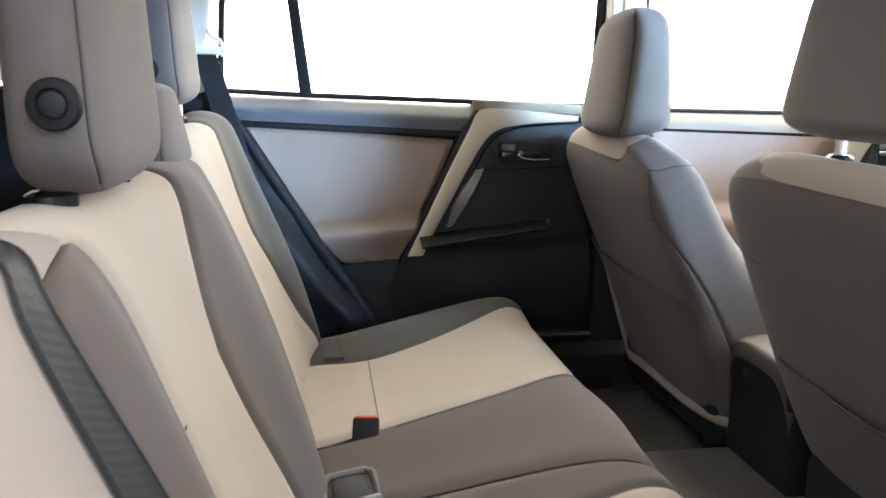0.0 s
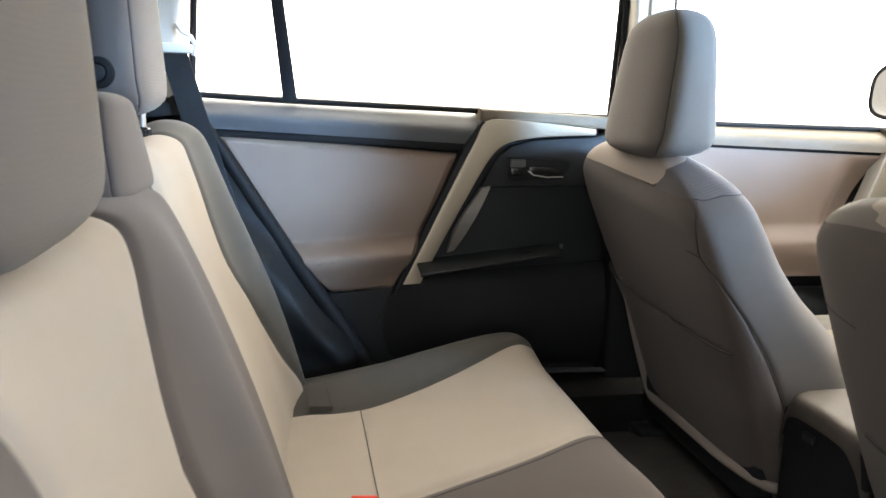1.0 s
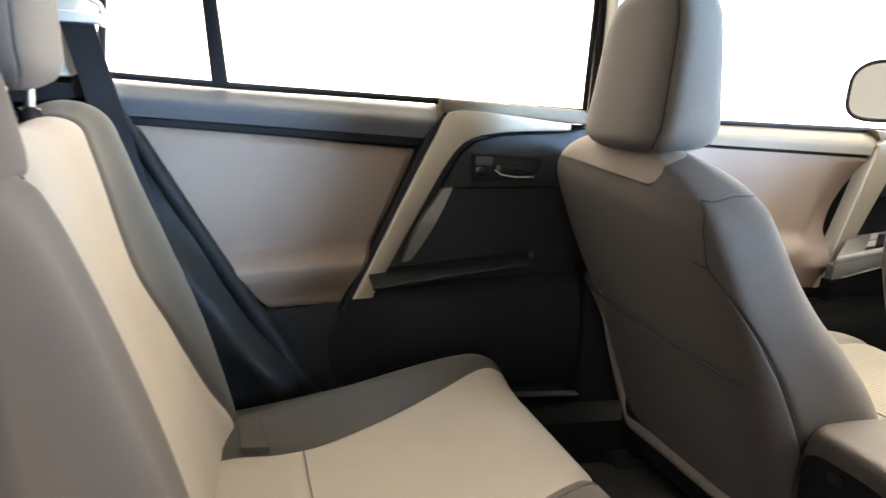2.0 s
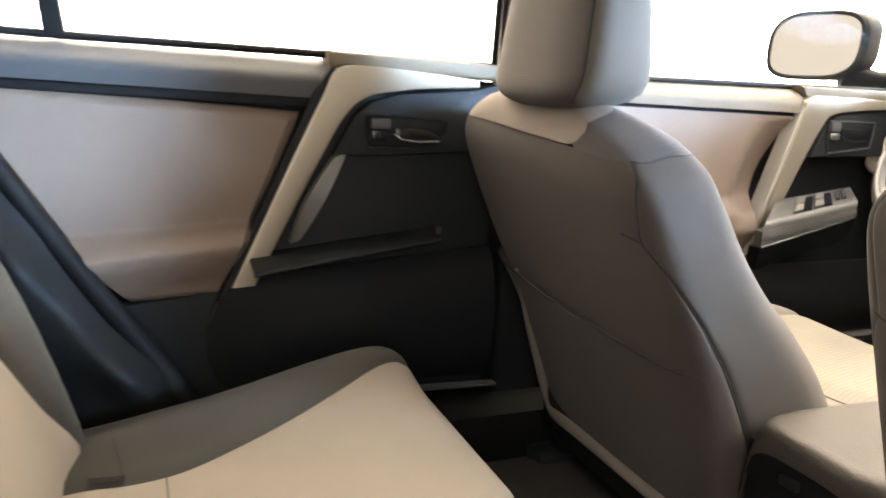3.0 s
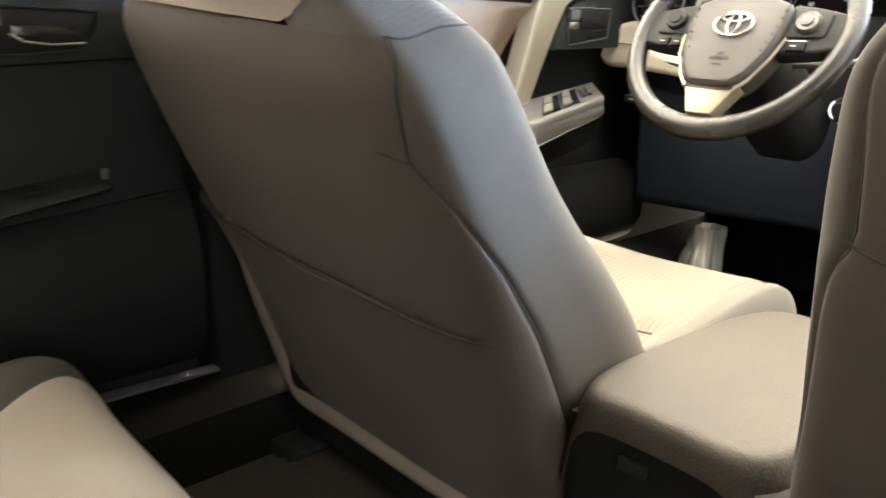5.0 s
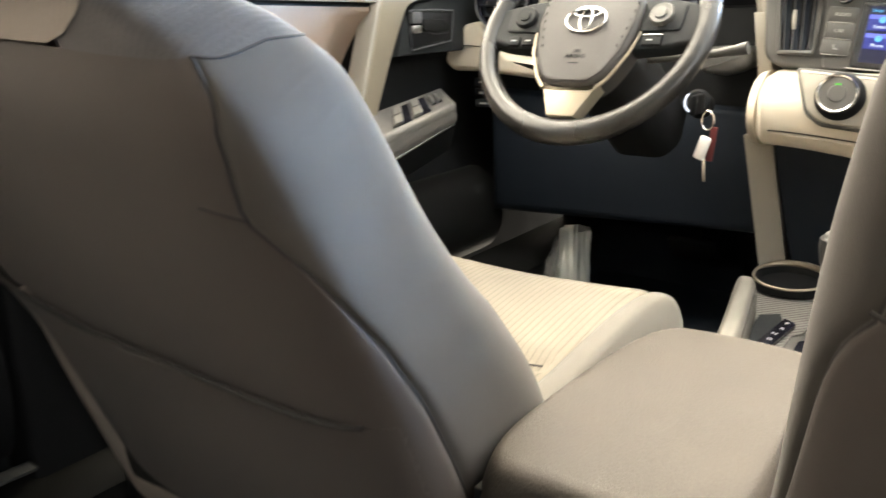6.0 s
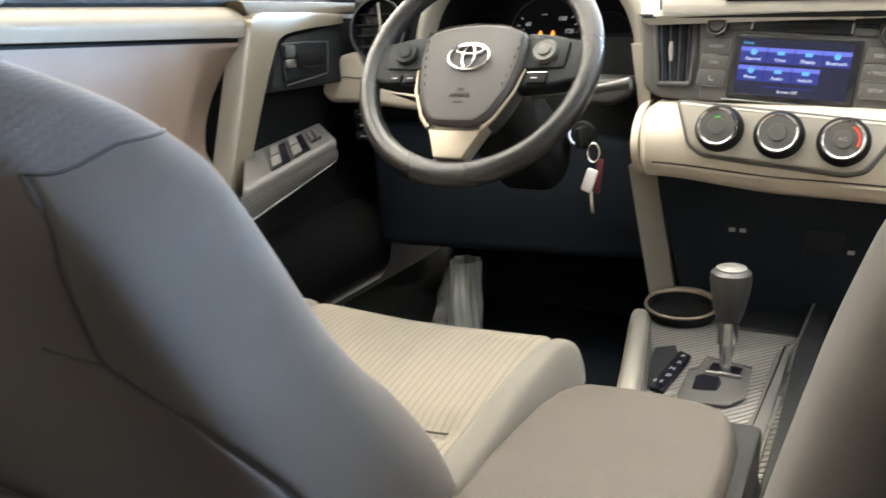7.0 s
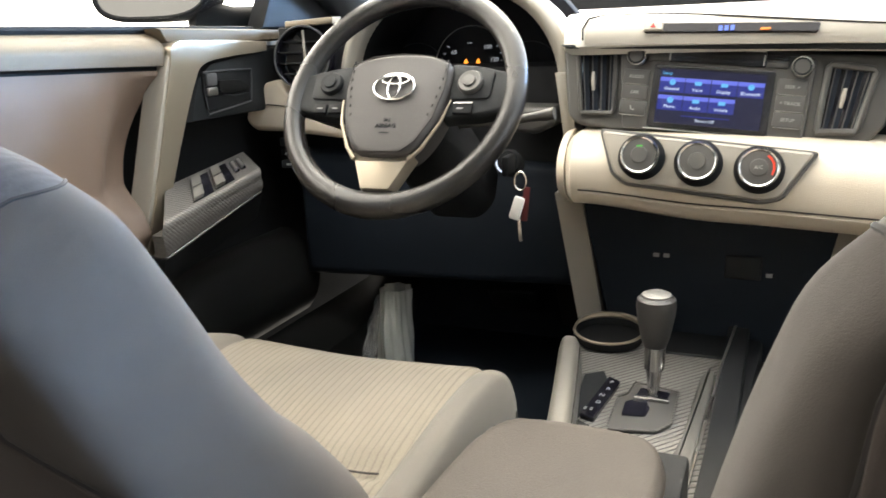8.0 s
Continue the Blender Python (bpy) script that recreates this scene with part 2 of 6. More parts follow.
def box(x0, x1, y0, y1, z0, z1, b=0.004, seg=2):
    bm = bmesh.new()
    bmesh.ops.create_cube(bm, size=1, matrix=Matrix.LocRotScale(((x0 + x1) / 2, (y0 + y1) / 2, (z0 + z1) / 2), None, (x1 - x0, y1 - y0, z1 - z0)))
    if b:
        bmesh.ops.bevel(bm, geom=bm.edges[:], offset=min(b, 0.45 * min(x1 - x0, y1 - y0, z1 - z0)), segments=seg, affect="EDGES", profile=0.5)
    return from_bm(bm)


def prism(poly, d0, d1, axis="y", b=0.004, seg=2, rnd=0.0):
    """A polygon, pushed from d0 to d1 along an axis; the polygon's two numbers are the other two axes in order. rnd rounds its corners."""
    if rnd:
        out, n = [], len(poly)
        for i, p in enumerate(poly):
            a, c, p = Vector(poly[i - 1]), Vector(poly[(i + 1) % n]), Vector(p)
            ra = min(rnd, 0.45 * (a - p).length)
            rc = min(rnd, 0.45 * (c - p).length)
            s, e = p + (a - p).normalized() * ra, p + (c - p).normalized() * rc
            out += [tuple((1 - k) ** 2 * s + 2 * k * (1 - k) * p + k * k * e) for k in (0, 0.25, 0.5, 0.75, 1)]
        poly = out

    def at(p, d):
        return {"y": (p[0], d, p[1]), "x": (d, p[0], p[1]), "z": (p[0], p[1], d)}[axis]
    bm = bmesh.new()
    top = [bm.verts.new(at(p, d0)) for p in poly]
    bot = [bm.verts.new(at(p, d1)) for p in poly]
    f0 = bm.faces.new(top)
    bm.faces.new(bot[::-1])
    n = len(poly)
    for i in range(n):
        bm.faces.new((top[i], bot[i], bot[(i + 1) % n], top[(i + 1) % n]))
    bmesh.ops.recalc_face_normals(bm, faces=bm.faces)
    if b:
        bmesh.ops.bevel(bm, geom=[e for e in bm.edges if f0 in e.link_faces], offset=b, segments=seg, affect="EDGES", profile=0.5)
    return from_bm(bm)


def tube(path, r, n=10, closed=False):
    """A round bar along points; r: one radius or one for each point."""
    pts = [Vector(p) for p in path]
    rs = r if isinstance(r, (list, tuple)) else [r] * len(pts)
    verts, faces, m = [], [], len(pts)
    side = None
    for i, p in enumerate(pts):
        a = pts[i - 1] if (i or closed) else pts[0]
        c = pts[(i + 1) % m] if (i < m - 1 or closed) else pts[-1]
        d = (c - a).normalized()
        if side is None:
            side = d.orthogonal().normalized()
        side = (side - d * side.dot(d)).normalized()
        up = d.cross(side)
        verts += [p + rs[i] * (math.cos(6.28319 * k / n) * side + math.sin(6.28319 * k / n) * up) for k in range(n)]
    for i in range(m if closed else m - 1):
        for k in range(n):
            a, b = i * n, ((i + 1) % m) * n
            faces.append([a + k, a + (k + 1) % n, b + (k + 1) % n, b + k])
    if not closed:
        faces += [list(range(n))[::-1], list(range((m - 1) * n, m * n))]
    return verts, faces


def lathe(profile, m, n=32, sx=1.0, sy=1.0):
    """(radius, height) pairs turned round the local z of the pose m."""
    verts, faces = [], []
    for r, h in profile:
        verts += [m @ Vector((sx * r * math.cos(6.28319 * k / n), sy * r * math.sin(6.28319 * k / n), h)) for k in range(n)]
    for i in range(len(profile) - 1):
        for k in range(n):
            faces.append([i * n + k, i * n + (k + 1) % n, (i + 1) * n + (k + 1) % n, (i + 1) * n + k])
    if profile[0][0] > 0.0001:
        faces.append(list(range(n))[::-1])
    if profile[-1][0] > 0.0001:
        faces.append(list(range((len(profile) - 1) * n, len(profile) * n)))
    return verts, faces


def grid(f, nu, nv):
    """A surface f(u, v), both from 0 to 1."""
    verts = [Vector(f(i / nu, j / nv)) for i in range(nu + 1) for j in range(nv + 1)]
    w = nv + 1
    return verts, [[i * w + j, i * w + j + 1, (i + 1) * w + j + 1, (i + 1) * w + j] for i in range(nu) for j in range(nv)]


def shell(f, nu, nv, depth):
    """A surface f(u, v) with a rim and a back, pushed by the vector depth."""
    v, q = grid(f, nu, nv)
    n, w = len(v), nv + 1
    d = Vector(depth)
    v2 = v + [p + d for p in v]
    ring = [j for j in range(w)] + [i * w + nv for i in range(1, nu + 1)] + [nu * w + j for j in range(nv - 1, -1, -1)] + [i * w for i in range(nu - 1, 0, -1)]
    q2 = q + [[i + n for i in reversed(f_)] for f_ in q]
    for a, b in zip(ring, ring[1:] + ring[:1]):
        q2.append([a, a + n, b + n, b])
    return v2, q2


def smooth(a, b, x):
    k = min(max((x - a) / (b - a), 0.0), 1.0)
    return k * k * (3 - 2 * k)


def curve(points):
    """A smooth function through (x, y) pairs."""
    xs, ys = [p[0] for p in points], [p[1] for p in points]

    def f(x):
        if x <= xs[0]:
            return ys[0]
        if x >= xs[-1]:
            return ys[-1]
        i = max(k for k in range(len(xs) - 1) if xs[k] <= x)
        n = len(xs)

        def slope(k):
            if k in (0, n - 1):
                return 0.0 if n > 2 else (ys[1] - ys[0]) / (xs[1] - xs[0])
            return (ys[k + 1] - ys[k - 1]) / (xs[k + 1] - xs[k - 1])
        h = xs[i + 1] - xs[i]
        t = (x - xs[i]) / h
        return ((2 * t ** 3 - 3 * t * t + 1) * ys[i] + (t ** 3 - 2 * t * t + t) * h * slope(i) + (3 * t * t - 2 * t ** 3) * ys[i + 1] + (t ** 3 - t * t) * h * slope(i + 1))
    return f


def polyline(points):
    """A function through (x, y) pairs with straight pieces between."""
    def f(x):
        for (x0, y0), (x1, y1) in zip(points, points[1:]):
            if x <= x1:
                return y0 + (y1 - y0) * max(x - x0, 0) / (x1 - x0)
        return points[-1][1]
    return f


def even(k):
    """0..1 with more steps near both ends."""
    return 0.5 - 0.5 * math.cos(math.pi * k)


def cushion(prof, bounds, zones, bump, parent, nu=56, nv=14, groove=0.006, width=0.008):
    """Upholstery over a profile prof(u) -> (x, z), cut across y at bounds(u); each zone becomes a part with a seam between."""
    def place(u, y):
        x, z = prof(u)
        x0, z0 = prof(max(u - 0.004, 0))
        x1, z1 = prof(min(u + 0.004, 1))
        d = math.hypot(x1 - x0, z1 - z0) or 1
        nx, nz = -(z1 - z0) / d, (x1 - x0) / d
        h = bump(u, y)
        for b in bounds[1:-1]:
            h -= groove * math.exp(-((y - b(u)) / width) ** 2)
        return (x + nx * h, y, z + nz * h)
    for k, (name, mat, label) in enumerate(zones):
        a, b = bounds[k], bounds[k + 1]
        part(name, grid(lambda u, v: place(u, a(u) + (b(u) - a(u)) * even(v)), nu, nv), mat, parent, label, angle=70)


def lofted(surf, zones, parent, ns=40, groove=0.004, width=0.03):
    """Upholstery over surf(theta, s); zones: (name, material, label, theta_a(s), theta_b(s), s0, s1, sunk edges)."""
    made = []
    for name, mat, label, ta, tb, s0, s1, n in zones:
        def place(u, v):
            s = s0 + (s1 - s0) * even(u)
            a, b = ta(s), tb(s)
            th = a + (b - a) * even(v)
            p, c = surf(th, s)
            dist = min(abs(th - a), abs(th - b))
            k = groove * math.exp(-(dist / width) ** 2)
            d = c - p
            return p + d * (k / max(d.length, 0.01))
        made.append(part(name, grid(place, ns, n), mat, parent, label, angle=70))
    return made


def label_text(text, size, m, mat, name, parent, extrude=0.0004):
    """Lettering with the built-in font, as a mesh part; m: its pose, text running along local x, facing local z."""
    cu = bpy.data.curves.new("lettering", "FONT")
    cu.body, cu.size, cu.extrude, cu.resolution_u = text, size, extrude, 2
    cu.align_x, cu.align_y = "CENTER", "CENTER"
    ob = bpy.data.objects.new("lettering", cu)
    scene.collection.objects.link(ob)
    me = bpy.data.meshes.new_from_object(ob.evaluated_get(bpy.context.evaluated_depsgraph_get()))
    verts = [m @ v.co for v in me.vertices]
    faces = [list(p.vertices) for p in me.polygons]
    bpy.data.objects.remove(ob)
    bpy.data.curves.remove(cu)
    bpy.data.meshes.remove(me)
    return part(name, (verts, faces), mat, parent)


def facing(origin, right, up):
    """A pose with local x to the right, y up and z towards the viewer."""
    r, u = Vector(right).normalized(), Vector(up).normalized()
    n = r.cross(u)
    m = Matrix((r, u, n)).transposed().to_4x4()
    m.translation = origin
    return m


# ---------------------------------------------------------------- the showroom outside and the car's shell
solo("ground", box(-120, 120, -120, 120, -0.55, -0.45, 0), CONCRETE, "smooth showroom floor under the car, darkened to cut its bounce light", "ground", kind="structure")

floor = thing("floor", (0.3, 0, 0.09), "charcoal carpeted cabin floor with raised tunnel", "floor", kind="structure")
part("carpet", box(-0.55, 1.75, -0.74, 0.74, 0.03, 0.09, 0.01), CARPET, floor)
part("tunnel", prism([(-0.13, 0.085), (-0.09, 0.16), (0.14, 0.16), (0.18, 0.085)], -0.1, 1.6, "x", 0.01), CARPET, floor)
part("door_sill", prism([(0.62, 0.08), (0.63, 0.17), (0.66, 0.19), (0.74, 0.19), (0.74, 0.08)], -0.35, 1.5, "x", 0.006), COVER, floor, "black plastic scuff plate")
part("door_sill", prism([(-0.62, 0.08), (-0.63, 0.17), (-0.66, 0.19), (-0.74, 0.19), (-0.74, 0.08)], -0.35, 1.5, "x", 0.006), COVER, floor, "black plastic scuff plate")
part("load_floor", box(-1.7, -0.55, -0.72, 0.72, 0.20, 0.26, 0.01), CARPET, floor, "raised cargo floor behind the seats")
part("rear_mat", prism([(-0.02, 0.20), (0.36, 0.20), (0.36, 0.585), (0.10, 0.60), (-0.02, 0.60)], 0.101, 0.088, "z", 0.005, 2, 0.03), CARPET, floor, "charcoal carpet mat behind the driver's seat")
# black sheet over the carpet: the footwell's shade put into colour
part("footwell_shade_sheet", prism([(0.80, 0.17), (1.44, 0.17), (1.44, 0.60), (0.80, 0.60)], 0.102, 0.088, "z", 0.005, 2, 0.03), DASHBLACK, floor, "black sheet on the driver's footwell floor, added for its deep shade")
part("heel_board", box(-0.56, -0.50, -0.72, 0.72, 0.05, 0.24, 0.01), CARPET, floor)

roof = thing("ceiling", (-0.4, 0, 1.18), "pale cloth headliner on the car's roof", "ceiling", kind="structure")
part("headliner", shell(lambda u, v: (-1.6 + 2.1 * u, -0.62 + 1.24 * v, 1.17 + 0.04 * math.sin(math.pi * v) - 0.03 * (2 * u - 1) ** 2), 14, 10, (0, 0, 0.04)), CREAM, roof)
bulkhead = thing("wall_front", (1.75, 0, 0.4), "dark bulkhead ahead of the footwells", "wall", kind="structure")
part("bulkhead", box(1.70, 1.78, -0.76, 0.76, 0.03, 0.80, 0.01), BLACK, bulkhead)
part("footwell_slope", prism([(1.40, 0.08), (1.71, 0.08), (1.71, 0.42)], -0.74, 0.74, "y", 0), DASHBLACK, bulkhead)
part("bonnet", shell(lambda u, v: (1.72 + 1.0 * u, -0.72 + 1.44 * v, 0.80 - 0.10 * u * u + 0.02 * math.sin(math.pi * v)), 8, 8, (0, 0, -0.04)), PAINT, bulkhead, "silver painted bonnet")
tail = thing("wall_rear", (-1.6, 0, 0.5), "grey lined tailgate with a wide rear window", "wall", kind="structure")
part("tailgate", box(-1.70, -1.62, -0.70, 0.70, 0.20, 0.80, 0.01), DARKP, tail)
for sy in (-1, 1):
    part("rear_pillar", prism([(-1.66, 0.78), (-1.50, 0.78), (-1.40, 1.20), (-1.62, 1.20)], sy * 0.60, sy * 0.72, "y", 0.006), CREAM, tail)
part("header", box(-1.62, -1.50, -0.62, 0.62, 1.13, 1.21, 0.01), CREAM, tail)
part("rear_pane", prism([(-0.60, 0.80), (0.60, 0.80), (0.56, 1.14), (-0.56, 1.14)], -1.615, -1.61, "x", 0), DARKGLASS, tail, "dark tinted rear glass")

windscreen = thing("window_1", (1.2, 0, 0.9), "sloping windscreen above the dashboard", "window", kind="structure")
ws = part("windscreen_pane", shell(lambda u, v: (0.60 + 1.10 * u + 0.03 * math.sin(math.pi * v), -0.60 + 1.20 * v - 0.08 * (2 * v - 1) * (-u), 1.16 - 0.36 * u), 8, 8, (0.005, 0, 0.005)), GLASS, windscreen)
ws.visible_shadow = False
part("header_rail", box(0.44, 0.62, -0.62, 0.62, 1.13, 1.19, 0.01), CREAM, windscreen)
for sy in (-1, 1):
    part("windscreen_pillar", tube([(0.55, sy * 0.63, 1.16), (0.9, sy * 0.67, 1.03), (1.25, sy * 0.72, 0.87), (1.55, sy * 0.75, 0.74), (1.72, sy * 0.76, 0.62)], [0.045, 0.045, 0.05, 0.055, 0.06], 10), BLACK, windscreen, "dark windscreen pillar")


def side_pillars(sy):
    """B and C pillars and the roof rail of one side."""
    p = thing("wall_left" if sy > 0 else "wall_right", (0.25, sy * 0.72, 0.1), "cream upper pillars over black lower pillar trim", "wall", kind="structure")
    part("upper_pillar", prism([(0.215, 0.735), (0.305, 0.735), (0.285, 1.17), (0.205, 1.17)], sy * 0.665, sy * 0.76, "y", 0.012, 3), CREAM, p, "cream centre pillar")
    part("belt_height_slide", prism([(0.24, 0.84), (0.275, 0.84), (0.27, 0.99), (0.238, 0.99)], sy * 0.658, sy * 0.667, "y", 0.003), CREAM, p)
    part("lower_pillar", prism([(0.20, 0.10), (0.40, 0.10), (0.33, 0.735), (0.205, 0.735)], sy * 0.68, sy * 0.76, "y", 0.012, 3), BLACK, p)
    part("seal", tube([(0.205, sy * 0.722, 0.74), (0.205, sy * 0.71, 0.9), (0.20, sy * 0.69, 1.17)], 0.007, 8), BLACK, p, "black rubber seal")
    part("seal", tube([(0.315, sy * 0.725, 0.72), (0.31, sy * 0.71, 0.9), (0.30, sy * 0.69, 1.17)], 0.007, 8), BLACK, p, "black rubber seal")
    part("roof_rail", tube([(-1.5, sy * 0.66, 1.17), (-0.4, sy * 0.67, 1.20), (0.55, sy * 0.65, 1.17)], 0.035, 10), CREAM, p)
    part("rear_upper_pillar", prism([(-0.86, 0.74), (-0.665, 0.74), (-0.640, 1.18), (-0.80, 1.18)], sy * 0.665, sy * 0.76, "y", 0.02, 3), CREAM, p, "cream rear quarter pillar")
    part("cargo_side", box(-1.66, -0.70, min(sy * 0.68, sy * 0.76), max(sy * 0.68, sy * 0.76), 0.2, 0.78, 0.01), DARKP, p)
    part("cargo_pane", prism([(-1.50, 0.79), (-0.86, 0.79), (-0.80, 1.15), (-1.40, 1.15)], sy * 0.72, sy * 0.725, "y", 0), DARKGLASS, p, "dark tinted quarter glass")


side_pillars(1)
side_pillars(-1)


# ---------------------------------------------------------------- rear left door
d2 = thing("door_2", (0.2, 0.75, 0.2), "closed rear door with taupe vinyl insert and champagne trim", "door", kind="structure")
part("outer_skin", prism([(-0.36, 0.16), (0.21, 0.12), (0.21, 0.74), (-0.66, 0.77), (-0.66, 0.60)], 0.80, 0.84, "y", 0.01), PAINT, d2, "silver painted outer skin")
part("core", prism([(-0.30, 0.18), (0.20, 0.14), (0.20, 0.725), (-0.66, 0.75), (-0.66, 0.60)], 0.735, 0.80, "y", 0), BLACK, d2)
part("inner_panel", prism([(-0.28, 0.19), (0.19, 0.19), (0.195, 0.70), (-0.10, 0.70), (-0.30, 0.39), (-0.42, 0.38)], 0.712, 0.737, "y", 0.006), DARKP, d2, "charcoal moulded lower door panel")


def belt_line(x):
    return 0.757 - 0.033 * (x + 0.3)


def band_bottom(x):
    return 0.688 - 0.042 * (x + 0.3)


# slate pad under the glass, rounded over the top
def pad_surface(u, v):
    x = -0.665 + 0.590 * u - 0.035 * v * smooth(0.9, 1.0, u)
    zt, zb = belt_line(x), band_bottom(x) + 0.012
    a = v * 1.35
    k = math.sin(min(a, 1.0) * math.pi / 2)
    return (x, 0.745 - 0.052 * k + 0.012 * max(v - 0.6, 0), zt - (zt - zb) * (v ** 1.3))


part("belt_pad", shell(pad_surface, 30, 14, (0, 0.02, 0)), BELTPAD, d2, "slate soft pad under the glass")
part("shadow_gap", prism([(-0.665, 0.714), (-0.118, 0.694), (-0.125, 0.678), (-0.66, 0.700)], 0.706, 0.73, "y", 0.003), BLACK, d2)


def insert_surface(u, v):
    """Taupe vinyl with a rounded ledge that follows the panel's lower third."""
    zt = 0.703 - 0.032 * v
    zb = 0.384 + 0.004 * v
    z = zt + (zb - zt) * u
    xl = -0.615 + (0.705 - z) * 0.66 if z > 0.455 else -0.450 + (0.455 - z) * 0.86
    xr = -0.124 - (0.69 - z) * 0.450
    x = xl + (xr - xl) * v
    ledge = 0.468 + 0.018 * v
    h = z - ledge
    y = 0.703
    y -= 0.006 * math.sin(math.pi * min(max((z - ledge) / (zt - ledge), 0), 1))
    y -= 0.040 * smooth(0.026, -0.012, h)
    y += 0.046 * smooth(-0.010, -0.085, h)
    e = min(u, 1 - u) / 0.05
    f = min(v, 1 - v) / 0.04
    y += 0.012 * (1 - min(1, e)) ** 2 + 0.012 * (1 - min(1, f)) ** 2
    return (x, y, z)


part("padded_insert", shell(insert_surface, 110, 30, (0, 0.02, 0)), DOORPAD, d2, "taupe grained vinyl insert with a rounded ledge")
part("dark_edge", prism([(-0.118, 0.698), (-0.090, 0.740), (-0.072, 0.734), (-0.248, 0.390), (-0.254, 0.382), (-0.264, 0.384)], 0.691, 0.73, "y", 0.004), DARKP, d2)
part("panel_joint", tube([(-0.258, 0.7105, 0.386), (-0.270, 0.7105, 0.358), (-0.292, 0.7105, 0.318)], 0.0011, 6), SEAM, d2, "dark joint below the trim")


def band(outer, inner, y_in, y_out, crown=0.006):
    """A trim strip between two edge lines in x and z, crowned towards the cabin."""
    n = len(outer) - 1
    fo = [curve([(i / n, p[k]) for i, p in enumerate(outer)]) for k in (0, 1)]
    fi = [curve([(i / n, p[k]) for i, p in enumerate(inner)]) for k in (0, 1)]

    def f(u, v):
        k = even(v)
        x, z = fo[0](u) + (fi[0](u) - fo[0](u)) * k, fo[1](u) + (fi[1](u) - fo[1](u)) * k
        e = abs(2 * v - 1)
        return (x, y_in + (y_out - y_in) * max((e - 0.90) / 0.10, 0) ** 2 - crown * (1 - e * e), z)
    return shell(f, 60, 14, (0, 0.02, 0))


part("trim_strip", band([(-0.243, 0.406), (-0.200, 0.496), (-0.150, 0.602), (-0.105, 0.694), (-0.080, 0.738), (-0.02, 0.742), (0.07, 0.735), (0.150, 0.727)],
                        [(-0.207, 0.408), (-0.166, 0.490), (-0.120, 0.578), (-0.074, 0.660), (-0.038, 0.694), (0.02, 0.707), (0.08, 0.712), (0.150, 0.715)], 0.686, 0.700, 0.0012), SILVER, d2, "champagne satin L-shaped trim")
part("belt_cap", prism([(-0.092, 0.764), (0.195, 0.752), (0.195, 0.726), (0.10, 0.731), (-0.07, 0.739), (-0.092, 0.735)], 0.700, 0.75, "y", 0.008, 3), PALEPAD, d2, "pale grey cap under the glass")
part("handle_panel", prism([(-0.052, 0.668), (-0.025, 0.690), (0.02, 0.702), (0.15, 0.712), (0.197, 0.722), (0.199, 0.612), (-0.088, 0.604)], 0.696, 0.73, "y", 0.006, 2), DARKP, d2, "charcoal panel round the handle")
cup = part("door_handle", prism([(-0.032, 0.668), (0.100, 0.662), (0.098, 0.645), (0.078, 0.622), (-0.025, 0.618), (-0.034, 0.630)], 0.691, 0.70, "y", 0.003, 2, 0.01), BLACK, d2, "black recessed pull handle")
part("handle_rim", tube([(-0.034, 0.6905, 0.668), (0.03, 0.6905, 0.667), (0.100, 0.6905, 0.662), (0.098, 0.6905, 0.645), (0.078, 0.6905, 0.622), (0.03, 0.6905, 0.619), (-0.030, 0.6905, 0.618), (-0.036, 0.6905, 0.64)], 0.0014, 8, True), DARKP, cup, "thin rim round the recess")
lev = part("lever", prism([(0.012, 0.650), (0.060, 0.648), (0.088, 0.636), (0.084, 0.631), (0.050, 0.630), (0.012, 0.636)], 0.687, 0.692, "y", 0.002, 2, 0.004), GLOSS, cup, "glossy black lever")
part("lever_edge", tube([(0.010, 0.687, 0.640), (0.022, 0.687, 0.632), (0.050, 0.687, 0.628), (0.085, 0.687, 0.629)], 0.0013, 6), STEEL, lev, "bright lever edge")
part("lock_button", box(-0.028, 0.004, 0.685, 0.692, 0.648, 0.664, 0.002), BELTPAD, cup, "slate lock slider")
part("lock_side", box(-0.026, 0.0, 0.6865, 0.692, 0.630, 0.646, 0.002), GLOSS, cup)
part("grab_strap", shell(lambda u, v: (-0.086 - 0.068 * u + 0.018 * v * (1 - u * 0.2) - 0.030 * (1 - v) * math.sin(math.pi * u) * 0.45, 0.684 - 0.018 * math.sin(math.pi * u), 0.604 - 0.132 * u + 0.004 * v), 16, 6, (0, 0.02, 0)), SWITCH, d2, "pale grey grab strap")
def armrest_surface(u, v):
    """A shelf that is wide by the trim and narrows to its tip, with a thin rounded lip."""
    reach = 0.086 - 0.034 * u
    k = min(v / 0.75, 1.0)
    drop = max((v - 0.75) / 0.25, 0.0)
    return (-0.215 + 0.300 * u, 0.714 - reach * k - 0.004 * math.sin(math.pi * drop), 0.452 + 0.034 * u - 0.010 * k * k - 0.006 * drop)


arm = part("armrest", shell(armrest_surface, 24, 16, (0, 0.010, -0.004)), DARKP, d2, "charcoal armrest shelf")
part("window_switch", box(0.000, 0.022, 0.672, 0.690, 0.470, 0.478, 0.002), BLACK, arm, "black window switch")
part("armrest_tip", box(0.078, 0.086, 0.664, 0.672, 0.482, 0.494, 0.002), BELTPAD, arm)
